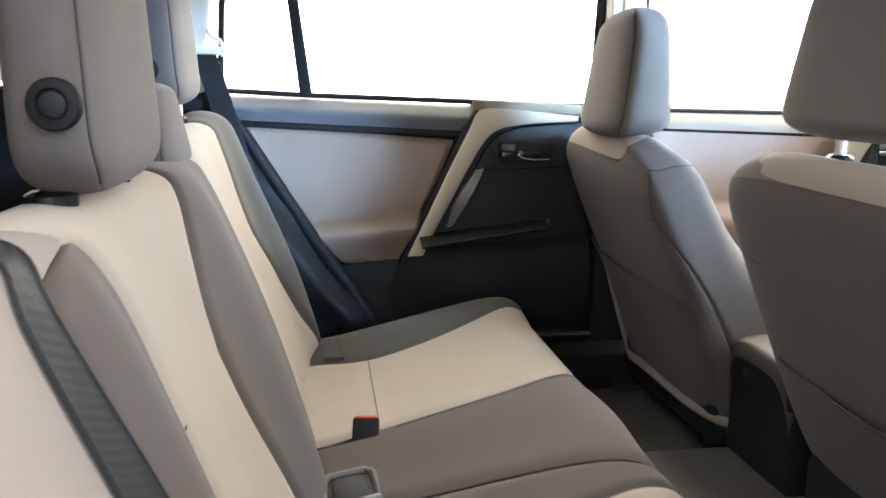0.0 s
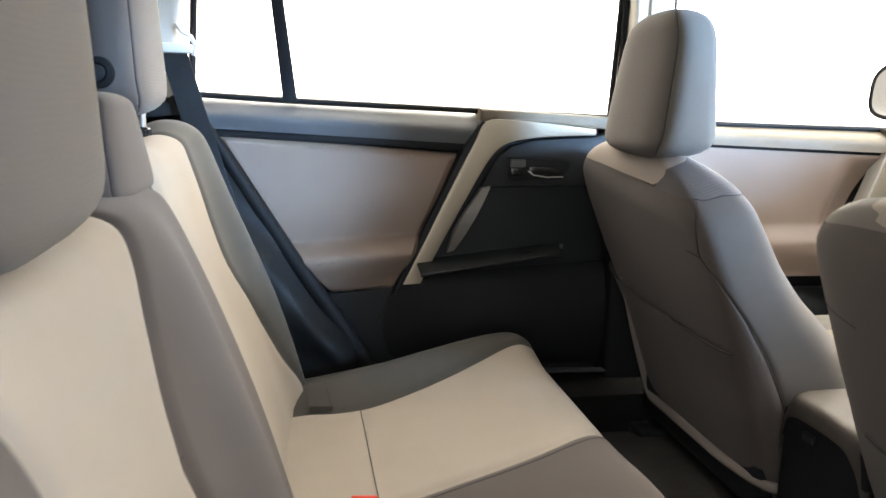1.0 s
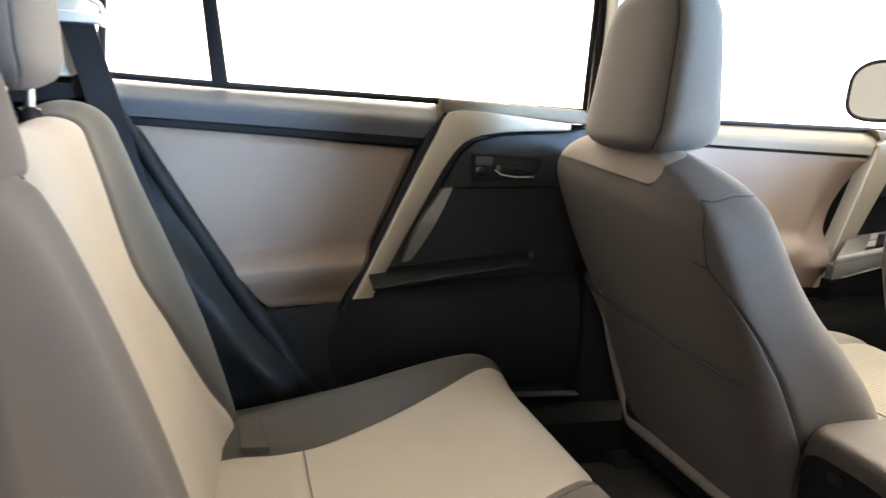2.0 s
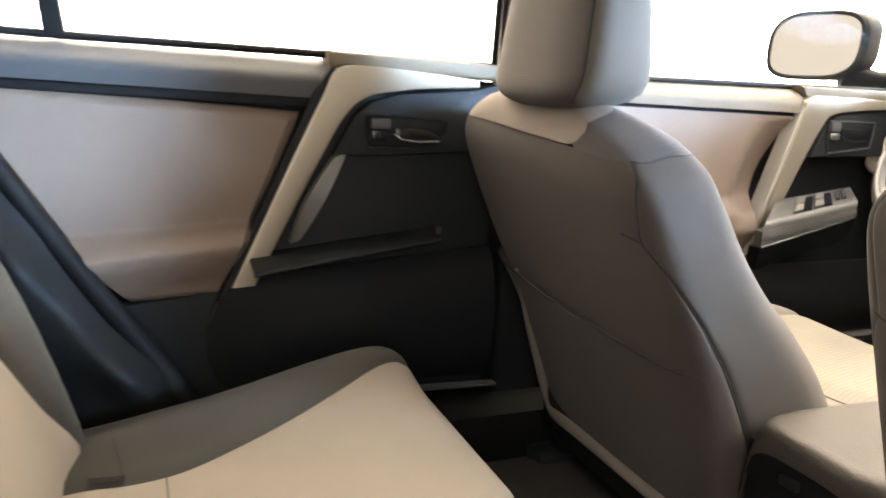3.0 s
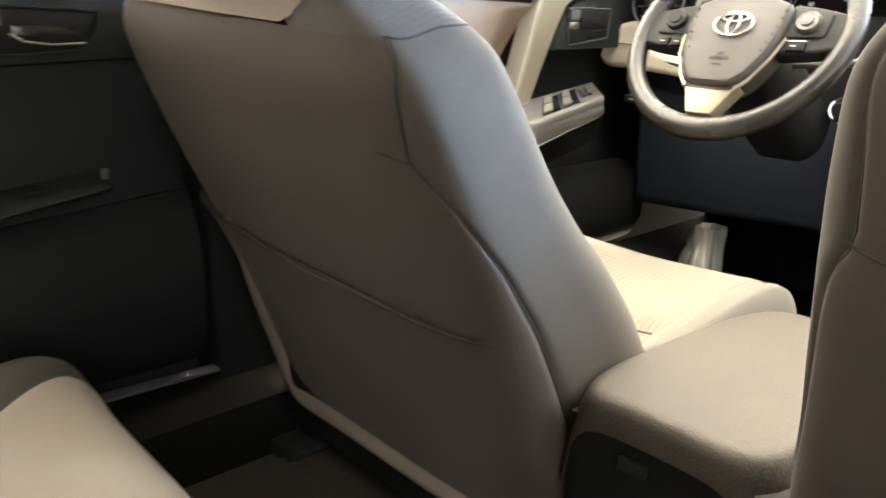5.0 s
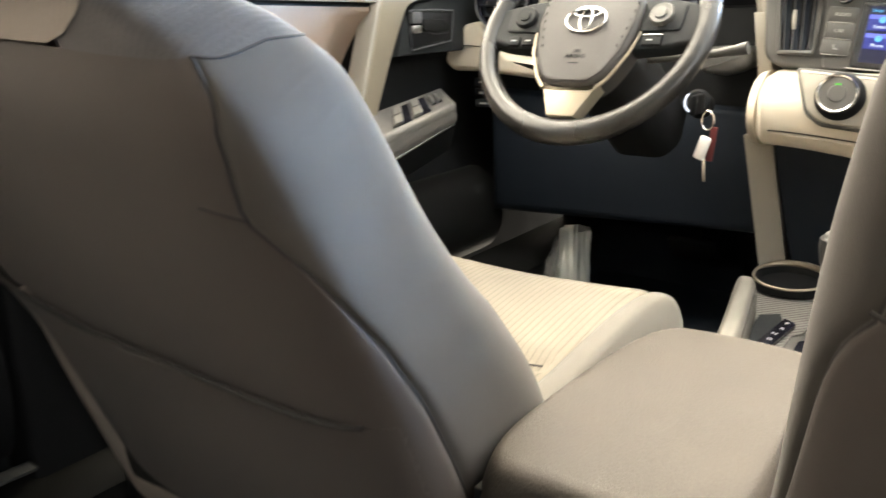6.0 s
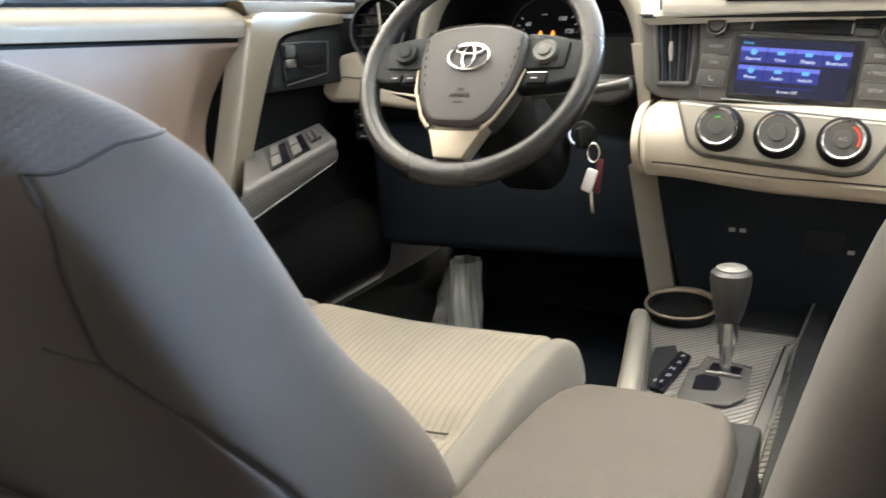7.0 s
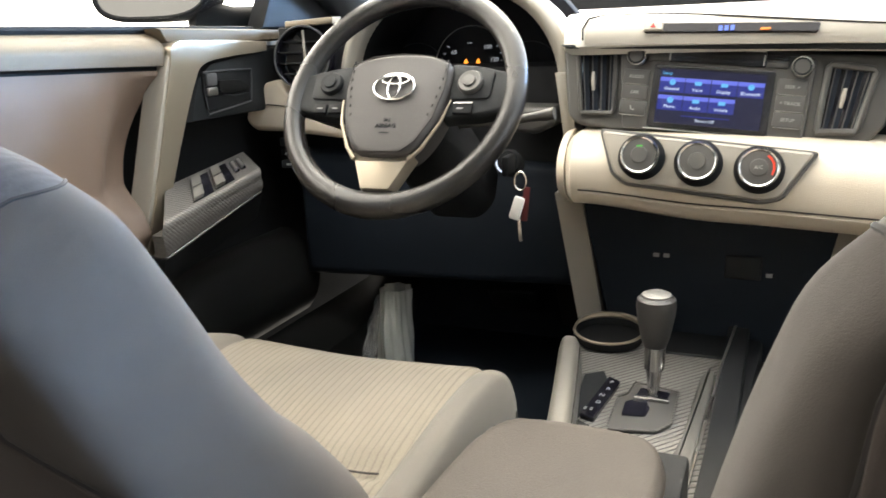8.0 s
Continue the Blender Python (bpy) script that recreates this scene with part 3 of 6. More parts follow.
part("door_pocket", shell(lambda u, v: (-0.34 + 0.53 * u, 0.716 - (0.035 * math.sin(math.pi * min(max(v, 0.0), 1)) ** 0.6 + 0.012 * u) * smooth(0.0, 0.55, u), 0.41 - 0.19 * v + 0.04 * u * (1 - v)), 16, 14, (0, 0.02, 0)), BLACK, d2, "black lower door pocket")
part("lower_strip", prism([(-0.12, 0.221), (0.20, 0.212), (0.20, 0.208), (-0.12, 0.217)], 0.668, 0.69, "y", 0.001), BELTPAD, d2)
part("window_frame", tube([(-0.652, 0.728, 0.776), (-0.46, 0.728, 0.768), (-0.1, 0.728, 0.758), (0.196, 0.728, 0.750)], 0.006, 8), BLACK, d2, "black weather strip")
part("divider_bar", prism([(-0.480, 0.766), (-0.452, 0.765), (-0.505, 1.17), (-0.525, 1.17)], 0.722, 0.738, "y", 0.003), BLACK, d2, "black window divider bar")
part("window_channel", tube([(0.193, 0.727, 0.745), (0.196, 0.715, 0.95), (0.196, 0.69, 1.17)], 0.006, 8), BLACK, d2)
part("window_channel", tube([(-0.650, 0.727, 0.77), (-0.640, 0.715, 0.95), (-0.60, 0.69, 1.17)], 0.007, 8), BLACK, d2)
p1 = part("pane", prism([(-0.645, 0.772), (-0.485, 0.766), (-0.525, 1.17), (-0.60, 1.17)], 0.731, 0.735, "y", 0), GLASS, d2)
p2 = part("pane", prism([(-0.452, 0.764), (0.193, 0.748), (0.193, 1.17), (-0.505, 1.17)], 0.731, 0.735, "y", 0), GLASS, d2)
for p in (p1, p2):
    p.visible_shadow = False
for x0, z0 in ((-0.618, 0.800), (-0.430, 0.797)):
    part("glass_print", merge(*[box(x0 + dx, x0 + dx + w, 0.7295, 0.7305, z0 + dz, z0 + dz + 0.0026, 0) for dx, w, dz in ((0.005, 0.022, 0.024), (0, 0.033, 0.017), (0.0, 0.008, 0.010), (0.019, 0.012, 0.010), (0.002, 0.015, 0.004))]), PRINT, d2, "small grey glass marking")

# wheel-arch trim and rear belt
arch = thing("trim_1", (-0.5, 0.65, 0.2), "black wheel-arch trim beside the rear seat", "trim", kind="structure")
def side_cover(u, v):
    """Soft moulded cover from the door's rear edge in behind the backrest."""
    x, z = -0.66 + 0.36 * u - 0.27 * v, 0.74 - 0.50 * u - 0.03 * v
    y = 0.665 - 0.040 * smooth(0.0, 0.22, v) * smooth(0.15, 0.55, u)
    y -= 0.030 * math.exp(-((x + 0.385 + 0.8 * (z - 0.31)) / 0.055) ** 2 - ((z - 0.305) / 0.05) ** 2)
    y -= 0.012 * math.exp(-((x + 0.52) / 0.03) ** 2 - ((z - 0.46) / 0.06) ** 2)
    return x, y, z


part("arch_trim", shell(side_cover, 36, 30, (0, 0.03, 0)), COVER, arch, "satin black moulded side cover")
part("arch_lip", tube([(-0.625, 0.683, 0.725), (-0.55, 0.675, 0.60), (-0.45, 0.668, 0.445), (-0.37, 0.66, 0.33), (-0.31, 0.65, 0.235)], [0.010, 0.014, 0.016, 0.018, 0.018], 10), SATINBLACK, arch)
part("seat_side_filler", prism([(-0.46, 0.14), (-0.73, 0.14), (-0.73, 0.70), (-0.66, 0.70), (-0.485, 0.30)], 0.50, 0.60, "y", 0), BLACK, arch)
part("sill_filler", box(-0.72, -0.40, 0.638, 0.66, 0.092, 0.285, 0.004), BLACK, arch)
part("quarter_trim", prism([(-1.0, 0.20), (-0.60, 0.20), (-0.635, 0.60), (-0.66, 0.775), (-1.0, 0.785)], 0.665, 0.69, "y", 0.006), BLACK, arch, "black quarter trim")
belt = thing("seat_belt", (-0.66, 0.68, 0.7), "black rear seat belt hanging from a pale guide", "seat belt")
part("webbing", shell(lambda u, v: (-0.695 + 0.048 * v + 0.10 * u, 0.652 - 0.01 * u, 0.850 - 0.34 * u), 14, 3, (0.0, 0.0025, 0)), WEB, belt)
part("belt_guide", box(-0.70, -0.638, 0.645, 0.672, 0.848, 0.866, 0.006), WHITEP, belt, "pale plastic belt guide")
part("guide_loop", tube([(-0.665, 0.66, 0.90), (-0.655, 0.655, 0.885), (-0.640, 0.655, 0.878), (-0.632, 0.655, 0.862), (-0.636, 0.655, 0.845)], 0.004, 8), WHITEP, belt)


# ---------------------------------------------------------------- front left door
d1 = thing("door_1", (0.8, 0.78, 0.2), "closed front door with taupe vinyl insert and champagne trim", "door", kind="structure")
part("outer_skin", prism([(0.32, 0.12), (1.40, 0.12), (1.40, 0.72), (0.32, 0.735)], 0.83, 0.87, "y", 0.01), PAINT, d1, "silver painted outer skin")
part("inner_panel", prism([(0.33, 0.10), (1.72, 0.10), (1.72, 0.70), (0.33, 0.715)], 0.812, 0.832, "y", 0.006), BLACK, d1, "black moulded lower door panel")


def front_pad(u, v):
    x = 0.33 + 0.57 * u - 0.02 * v * smooth(0.9, 1, u)
    zt = 0.742 - 0.008 * u
    zb = 0.700 - 0.016 * u
    k = math.sin(min(v * 1.35, 1) * math.pi / 2)
    return (x, 0.800 - 0.052 * k, zt - (zt - zb) * v ** 1.3)


part("belt_pad", shell(front_pad, 20, 12, (0, 0.02, 0)), PALEPAD, d1, "pale grey soft pad under the glass")
part("shadow_gap", prism([(0.33, 0.703), (0.888, 0.686), (0.880, 0.676), (0.33, 0.692)], 0.760, 0.79, "y", 0.002), BLACK, d1)


def front_insert(u, v):
    zt = 0.693 - 0.016 * v
    zb = 0.395
    z = zt + (zb - zt) * u
    xr = 0.882 - (0.677 - z) * 0.38
    x = 0.34 + (xr - 0.34) * v
    y = 0.757
    y -= 0.028 * smooth(0.52, 0.475, z)
    y += 0.024 * smooth(0.47, 0.39, z)
    y += 0.050 * smooth(0.80, 0.95, v) * math.sin(math.pi * min(max((z - 0.45) / 0.22, 0), 1)) ** 0.8
    return (x, y, z)


part("padded_insert", shell(front_insert, 44, 30, (0, 0.02, 0)), DOORPAD, d1, "taupe grained vinyl insert")
part("dark_edge", prism([(0.878, 0.680), (0.895, 0.712), (0.905, 0.710), (0.792, 0.400), (0.775, 0.395)], 0.742, 0.78, "y", 0.003), GREYTRIM, d1)
part("trim_strip", band([(0.783, 0.402), (0.815, 0.488), (0.852, 0.588), (0.883, 0.680), (0.900, 0.716), (0.98, 0.718), (1.06, 0.716), (1.130, 0.712)],
                        [(0.812, 0.402), (0.848, 0.484), (0.893, 0.578), (0.935, 0.655), (0.962, 0.682), (1.03, 0.691), (1.09, 0.694), (1.130, 0.697)], 0.740, 0.757, 0.0012), SILVER, d1, "champagne satin L-shaped trim")
part("belt_cap", prism([(0.885, 0.738), (1.30, 0.730), (1.30, 0.712), (0.90, 0.716)], 0.752, 0.80, "y", 0.006, 2), PALEPAD, d1)
part("handle_panel", prism([(0.955, 0.660), (0.990, 0.682), (1.06, 0.690), (1.16, 0.700), (1.30, 0.70), (1.30, 0.595), (0.930, 0.595)], 0.750, 0.78, "y", 0.005), DARKP, d1, "charcoal panel round the handle")
cup = part("door_handle", prism([(0.962, 0.669), (1.086, 0.667), (1.084, 0.648), (1.078, 0.617), (0.966, 0.606), (0.962, 0.64)], 0.7455, 0.755, "y", 0.003, 2, 0.012), BLACK, d1, "black recessed pull handle")
part("handle_rim", tube([(0.961, 0.7455, 0.670), (1.02, 0.7450, 0.670), (1.087, 0.7450, 0.668), (1.085, 0.7450, 0.648), (1.079, 0.7450, 0.615), (1.02, 0.7450, 0.609), (0.965, 0.7450, 0.604), (0.961, 0.7455, 0.64)], 0.0014, 8, True), BELTPAD, cup, "thin slate rim round the recess")
lev = part("lever", prism([(0.995, 0.655), (1.050, 0.653), (1.076, 0.640), (1.070, 0.633), (1.030, 0.630), (0.995, 0.636)], 0.742, 0.746, "y", 0.002, 2, 0.004), SATINBLACK, cup, "black lever")
part("lever_edge", tube([(0.993, 0.741, 0.640), (1.005, 0.741, 0.632), (1.03, 0.741, 0.628), (1.068, 0.741, 0.630)], 0.0010, 6), DARKP, lev)
part("lock_button", box(0.962, 0.988, 0.738, 0.746, 0.648, 0.668, 0.003), BELTPAD, cup, "grey lock slider")
part("lock_side", box(0.966, 0.990, 0.741, 0.746, 0.632, 0.645, 0.002), STEEL, cup)


# switch panel on the armrest, tilted to the driver
def plate(u, v, up=0.0):
    """u runs forward, v from the door to the cabin."""
    a = Vector((0.850, 0.748, 0.508)).lerp(Vector((1.045, 0.748, 0.532)), u)
    b = Vector((0.750, 0.668, 0.474)).lerp(Vector((0.985, 0.668, 0.512)), u)
    p = a.lerp(b, v)
    p += Vector((-0.04, -0.35, 0.93)) * (up - 0.010 * max((v - 0.86) / 0.14, 0) ** 2)
    return p


def slab(u0, u1, v0, v1, lo, hi):
    """A small block standing on the plate."""
    q = [plate(u, v, h) for h in (lo, hi) for u, v in ((u0, v0), (u1, v0), (u1, v1), (u0, v1))]
    return q, [[3, 2, 1, 0], [4, 5, 6, 7], [0, 1, 5, 4], [1, 2, 6, 5], [2, 3, 7, 6], [3, 0, 4, 7]]


sw = part("armrest", shell(lambda u, v: plate(u, v), 30, 20, (0, 0.004, -0.03)), CARBON, d1, "ribbed grey armrest with window switches")
for k, (u0, v0, v1) in enumerate(((0.30, 0.16, 0.80), (0.53, 0.14, 0.78))):
    part("switch_well", slab(u0 - 0.02, u0 + 0.19, v0 - 0.02, v1 + 0.02, -0.001, 0.0008), SCREEN_OFF, sw, "black switch well")
    for j in range(2):
        va = v0 + (v1 - v0) * 0.52 * j
        part("window_switch", slab(u0 - 0.015, u0 + 0.085, va, va + (v1 - v0) * 0.46, 0.0, 0.0062), SWITCH, sw, "grey window switch")
for j in range(2):
    u0 = 0.76 + 0.075 * j
    part("lock_switch", slab(u0, u0 + 0.055, 0.20, 0.62, -0.001, 0.0012), SCREEN_OFF, sw)
    part("lock_switch", slab(u0 + 0.004, u0 + 0.034, 0.24, 0.56, 0.0, 0.005), STEEL, sw, "small silver lock switch")
part("armrest_side", shell(lambda u, v: plate(u, 1.0) + Vector((0.0, -0.002 * math.sin(math.pi * v), -0.004 - (0.030 - 0.014 * u) * v)), 30, 8, (0, 0.02, 0)), CARBON, sw, "ribbed grey armrest side")
part("bright_line", tube([plate(u, 1.0) + Vector((0.0, -0.003, -0.035 + 0.014 * u)) for u in (0.0, 0.25, 0.5, 0.75, 0.96)], 0.0014, 8), CHROME, sw, "thin bright line")
part("armrest_under", shell(lambda u, v: plate(u, 1.0) + Vector((0.02 * v, 0.03 * v, -0.037 + 0.014 * u - 0.05 * v)), 20, 6, (0, 0.03, 0)), BLACK, sw)
part("door_pocket", shell(lambda u, v: (0.45 + 0.75 * u, 0.775 - 0.06 * math.sin(math.pi * v) ** 0.6, 0.36 - 0.18 * v), 12, 10, (0, 0.02, 0)), COVER, d1)
part("window_frame", tube([(0.32, 0.785, 0.742), (0.7, 0.787, 0.738), (1.32, 0.790, 0.732)], 0.006, 8), BLACK, d1, "black weather strip")
part("sail_panel", prism([(1.16, 0.735), (1.45, 0.735), (1.45, 0.79), (1.25, 0.88)], 0.765, 0.80, "y", 0.006), BLACK, d1, "black mirror corner panel")
p3 = part("pane", prism([(0.32, 0.738), (1.20, 0.732), (1.20, 0.90), (0.58, 1.15), (0.32, 1.16)], 0.785, 0.789, "y", 0), GLASS, d1)
p3.visible_shadow = False

mirror = thing("wing_mirror", (1.16, 0.86, 0.76), "black-backed wing mirror outside the driver's window", "mirror")


def mirror_outline(k):
    a = 6.28319 * k
    c, s = math.cos(a), math.sin(a)
    return (0.110 * math.copysign(abs(c) ** 0.62, c) + 0.012 * s, 0.073 * math.copysign(abs(s) ** 0.62, s))


mm = facing((1.098, 0.945, 0.830), (0.31, -0.95, 0.0), (0.0, 0.0, 1.0))
rim = [tuple(0.94 * c for c in mirror_outline(k / 40)) for k in range(40)]
part("housing", moved(prism([(x * 1.09, z * 1.12) for x, z in rim], 0.006, -0.07, "z", 0.02, 3), mm), BLACK, mirror)
part("mirror_glass", moved(prism(rim, 0.010, 0.004, "z", 0.001, 1), mm), material("mirror_silver", (0.92, 0.92, 0.92), 0.02, metal=1.0, vary=0.0, bump=0.0), mirror, "bright mirror glass")
part("glass_rim", moved(tube([(x * 1.035, z * 1.05, 0.009) for x, z in rim], 0.0055, 8, True), mm), BLACK, mirror, "black rim")
part("stalk", tube([(1.14, 0.90, 0.765), (1.20, 0.86, 0.750), (1.28, 0.81, 0.745)], [0.03, 0.028, 0.035], 10), BLACK, mirror)

# right front door, plain, closing the cabin
d3 = thing("door_3", (0.8, -0.78, 0.2), "closed passenger door with taupe insert", "door", kind="structure")
part("inner_panel", prism([(0.33, 0.10), (1.72, 0.10), (1.72, 0.70), (0.33, 0.735)], -0.775, -0.83, "y", 0.006), BLACK, d3)
part("padded_insert", prism([(0.36, 0.70), (0.89, 0.68), (0.78, 0.40), (0.36, 0.40)], -0.755, -0.78, "y", 0.01), DOORPAD, d3)
part("trim_strip", prism([(0.895, 0.716), (1.145, 0.712), (1.150, 0.698), (0.985, 0.684), (0.822, 0.402), (0.785, 0.402)], -0.735, -0.775, "y", 0.006, 2, 0.01), SILVER, d3)
part("belt_pad", prism([(0.33, 0.742), (1.30, 0.732), (1.30, 0.70), (0.33, 0.70)], -0.750, -0.80, "y", 0.01), PALEPAD, d3)
p4 = part("pane", prism([(0.32, 0.738), (1.20, 0.732), (1.20, 0.90), (0.58, 1.15), (0.32, 1.16)], -0.785, -0.789, "y", 0), GLASS, d3)
p4.visible_shadow = False


# right rear door, unseen: added open to block front-right light from the near seats
d4 = thing("door_4", (0.22, -0.80, 0.2), "unseen open rear passenger door with taupe insert and tinted glass, added to shade the near seats", "door", kind="structure")
SWING = Matrix.Translation((0.22, -0.80, 0)) @ pose(0, 0, 0, 0, 0, 68) @ Matrix.Translation((-0.22, 0.80, 0))
part("outer_skin", moved(prism([(-0.36, 0.16), (0.21, 0.12), (0.21, 0.74), (-0.66, 0.77), (-0.66, 0.60)], -0.80, -0.84, "y", 0.01), SWING), PAINT, d4, "silver painted outer skin")
part("inner_panel", moved(prism([(-0.34, 0.18), (0.20, 0.14), (0.20, 0.725), (-0.64, 0.75), (-0.64, 0.60)], -0.72, -0.80, "y", 0.01), SWING), BLACK, d4)
part("padded_insert", moved(prism([(-0.60, 0.70), (-0.13, 0.67), (-0.25, 0.39), (-0.40, 0.385)], -0.70, -0.73, "y", 0.008), SWING), DOORPAD, d4)
part("trim_strip", moved(prism([(-0.24, 0.406), (-0.08, 0.735), (0.15, 0.727), (0.15, 0.715), (-0.04, 0.694), (-0.205, 0.408)], -0.69, -0.73, "y", 0.004), SWING), SILVER, d4)
part("window_frame", moved(tube([(0.20, -0.74, 0.74), (0.20, -0.70, 1.17), (-0.60, -0.70, 1.17), (-0.65, -0.74, 0.77)], 0.02, 8), SWING), BLACK, d4)
part("pane", moved(prism([(-0.645, 0.76), (0.193, 0.74), (0.193, 1.16), (-0.60, 1.16)], -0.731, -0.735, "y", 0), SWING), DARKGLASS, d4, "dark tinted glass")


# ---------------------------------------------------------------- seats
def sp(a, n):
    return math.copysign(abs(a) ** (2 / n), a)


def pillow(c0, c1, back, wide, thick, n=3.2, k_top=2.6, k_bot=3.0, top_from=0.6, bot_to=0.2, side=1, shear=0.0, round_from=0.86, push=None, n_front=None):
    """surf(theta, s) of a pillow along c0 -> c1; theta 0 points to +y, 90 degrees along back; push thickens it away from the back."""
    c0, c1, back = Vector(c0), Vector(c1), Vector(back).normalized()

    def surf(th, s):
        extra = push(s) if push else 0.0
        c = c0 + (c1 - c0) * s - back * extra
        m = n if math.sin(th) >= 0 or not n_front else n_front
        g = 1.0
        if s > top_from:
            g = max(1 - ((s - top_from) / (1 - top_from)) ** k_top, 0) ** (1 / 2.2)
        if s < bot_to:
            g = max(1 - ((bot_to - s) / bot_to) ** k_bot, 0) ** (1 / 2.2)
        gt = 1.0
        if s > round_from:
            gt = max(1 - ((s - round_from) / (1 - round_from)) ** 2, 0) ** 0.5
        if s < 0.12:
            gt = max(1 - ((0.12 - s) / 0.12) ** 2, 0) ** 0.5
        w, t = wide(s) * g, (thick(s) + extra) * gt
        dy = w * sp(math.cos(th), m)
        p = c + Vector((0, side * dy, shear * dy * s)) + back * (t * sp(math.sin(th), m))
        return p, c
    return surf


def deg(a):
    return lambda s: radians(a)


def headrest(parent, c0, c1, back, w0, w1, t0, t1, mats, guide=(0.0, -0.022), spread=0.062):
    surf = pillow(c0, c1, back, lambda s: w0 + (w1 - w0) * s, lambda s: t0 + (t1 - t0) * s, 3.6, 4.0, 3.0, 0.55, 0.25)
    rear, side = mats
    shellp = lofted(surf, [("headrest", rear, "", deg(38), deg(142), 0, 1, 22)], parent, 30, 0.003, 0.05)[0]
    lofted(surf, [("side_panel", side, "", deg(-38), deg(38), 0, 1, 16), ("front_panel", side, "", deg(218), deg(322), 0, 1, 20), ("side_panel", side, "", deg(142), deg(218), 0, 1, 16)], shellp, 30, 0.003, 0.05)
    for a in (-38, 38, 142, 218):
        part("seam", tube([surf(radians(a), 0.05 + 0.92 * k / 24)[0].lerp(surf(radians(a), 0.05 + 0.92 * k / 24)[1], 0.018) for k in range(25)], 0.0012, 6), SEAM, shellp, "dark stitched seam")
    c0 = Vector(c0)
    wide = 1.4 if spread > 0.08 else 1.0
    for dy in (-spread, spread):
        part("post", tube([c0 + Vector((guide[0], dy, guide[1] - 0.012)), c0 + Vector((0.0, dy, 0.03))], 0.006, 10), STEEL, shellp, "steel post")
        part("post_guide", lathe([(wide * 0.0135, -0.016), (wide * 0.0135, 0.000), (wide * 0.010, 0.003), (0.0, 0.004)], Matrix.Translation(c0 + Vector((guide[0], dy, guide[1]))), 20, 1.0, 1.15), GLOSS, shellp, "glossy black post guide")
    return shellp


def zone(name, mat, label, parent, surf, a, b, lo, hi, ns=40, nt=28, groove=0.004, width=0.03, ends=0.02):
    """One panel of upholstery: theta from a(s) to b(s), s from lo to hi(theta), sunk along its sewn sides."""
    def place(u, v):
        k = even(v)
        top = hi(2.2)
        for _ in range(8):
            th = a(top) + (b(top) - a(top)) * k
            top = hi(th)
        s0 = lo(th) if callable(lo) else lo
        s = s0 + (top - s0) * even(u)
        th = a(s) + (b(s) - a(s)) * k
        p, c = surf(th, s)
        dist = min(abs(th - a(s)), abs(th - b(s)))
        d = groove * (math.exp(-(dist / width) ** 2) + 0.7 * math.exp(-((top - s) / ends) ** 2) + (0.7 * math.exp(-((s - s0) / ends) ** 2) if callable(lo) else 0))
        return p + (c - p) * (min(d, groove) / max((c - p).length, 0.01))
    return part(name, grid(place, ns, nt), mat, parent, label, angle=70)


def seam_line(points, r, parent):
    part("seam", tube(points, r, 6), SEAM, parent, "dark stitched seam")


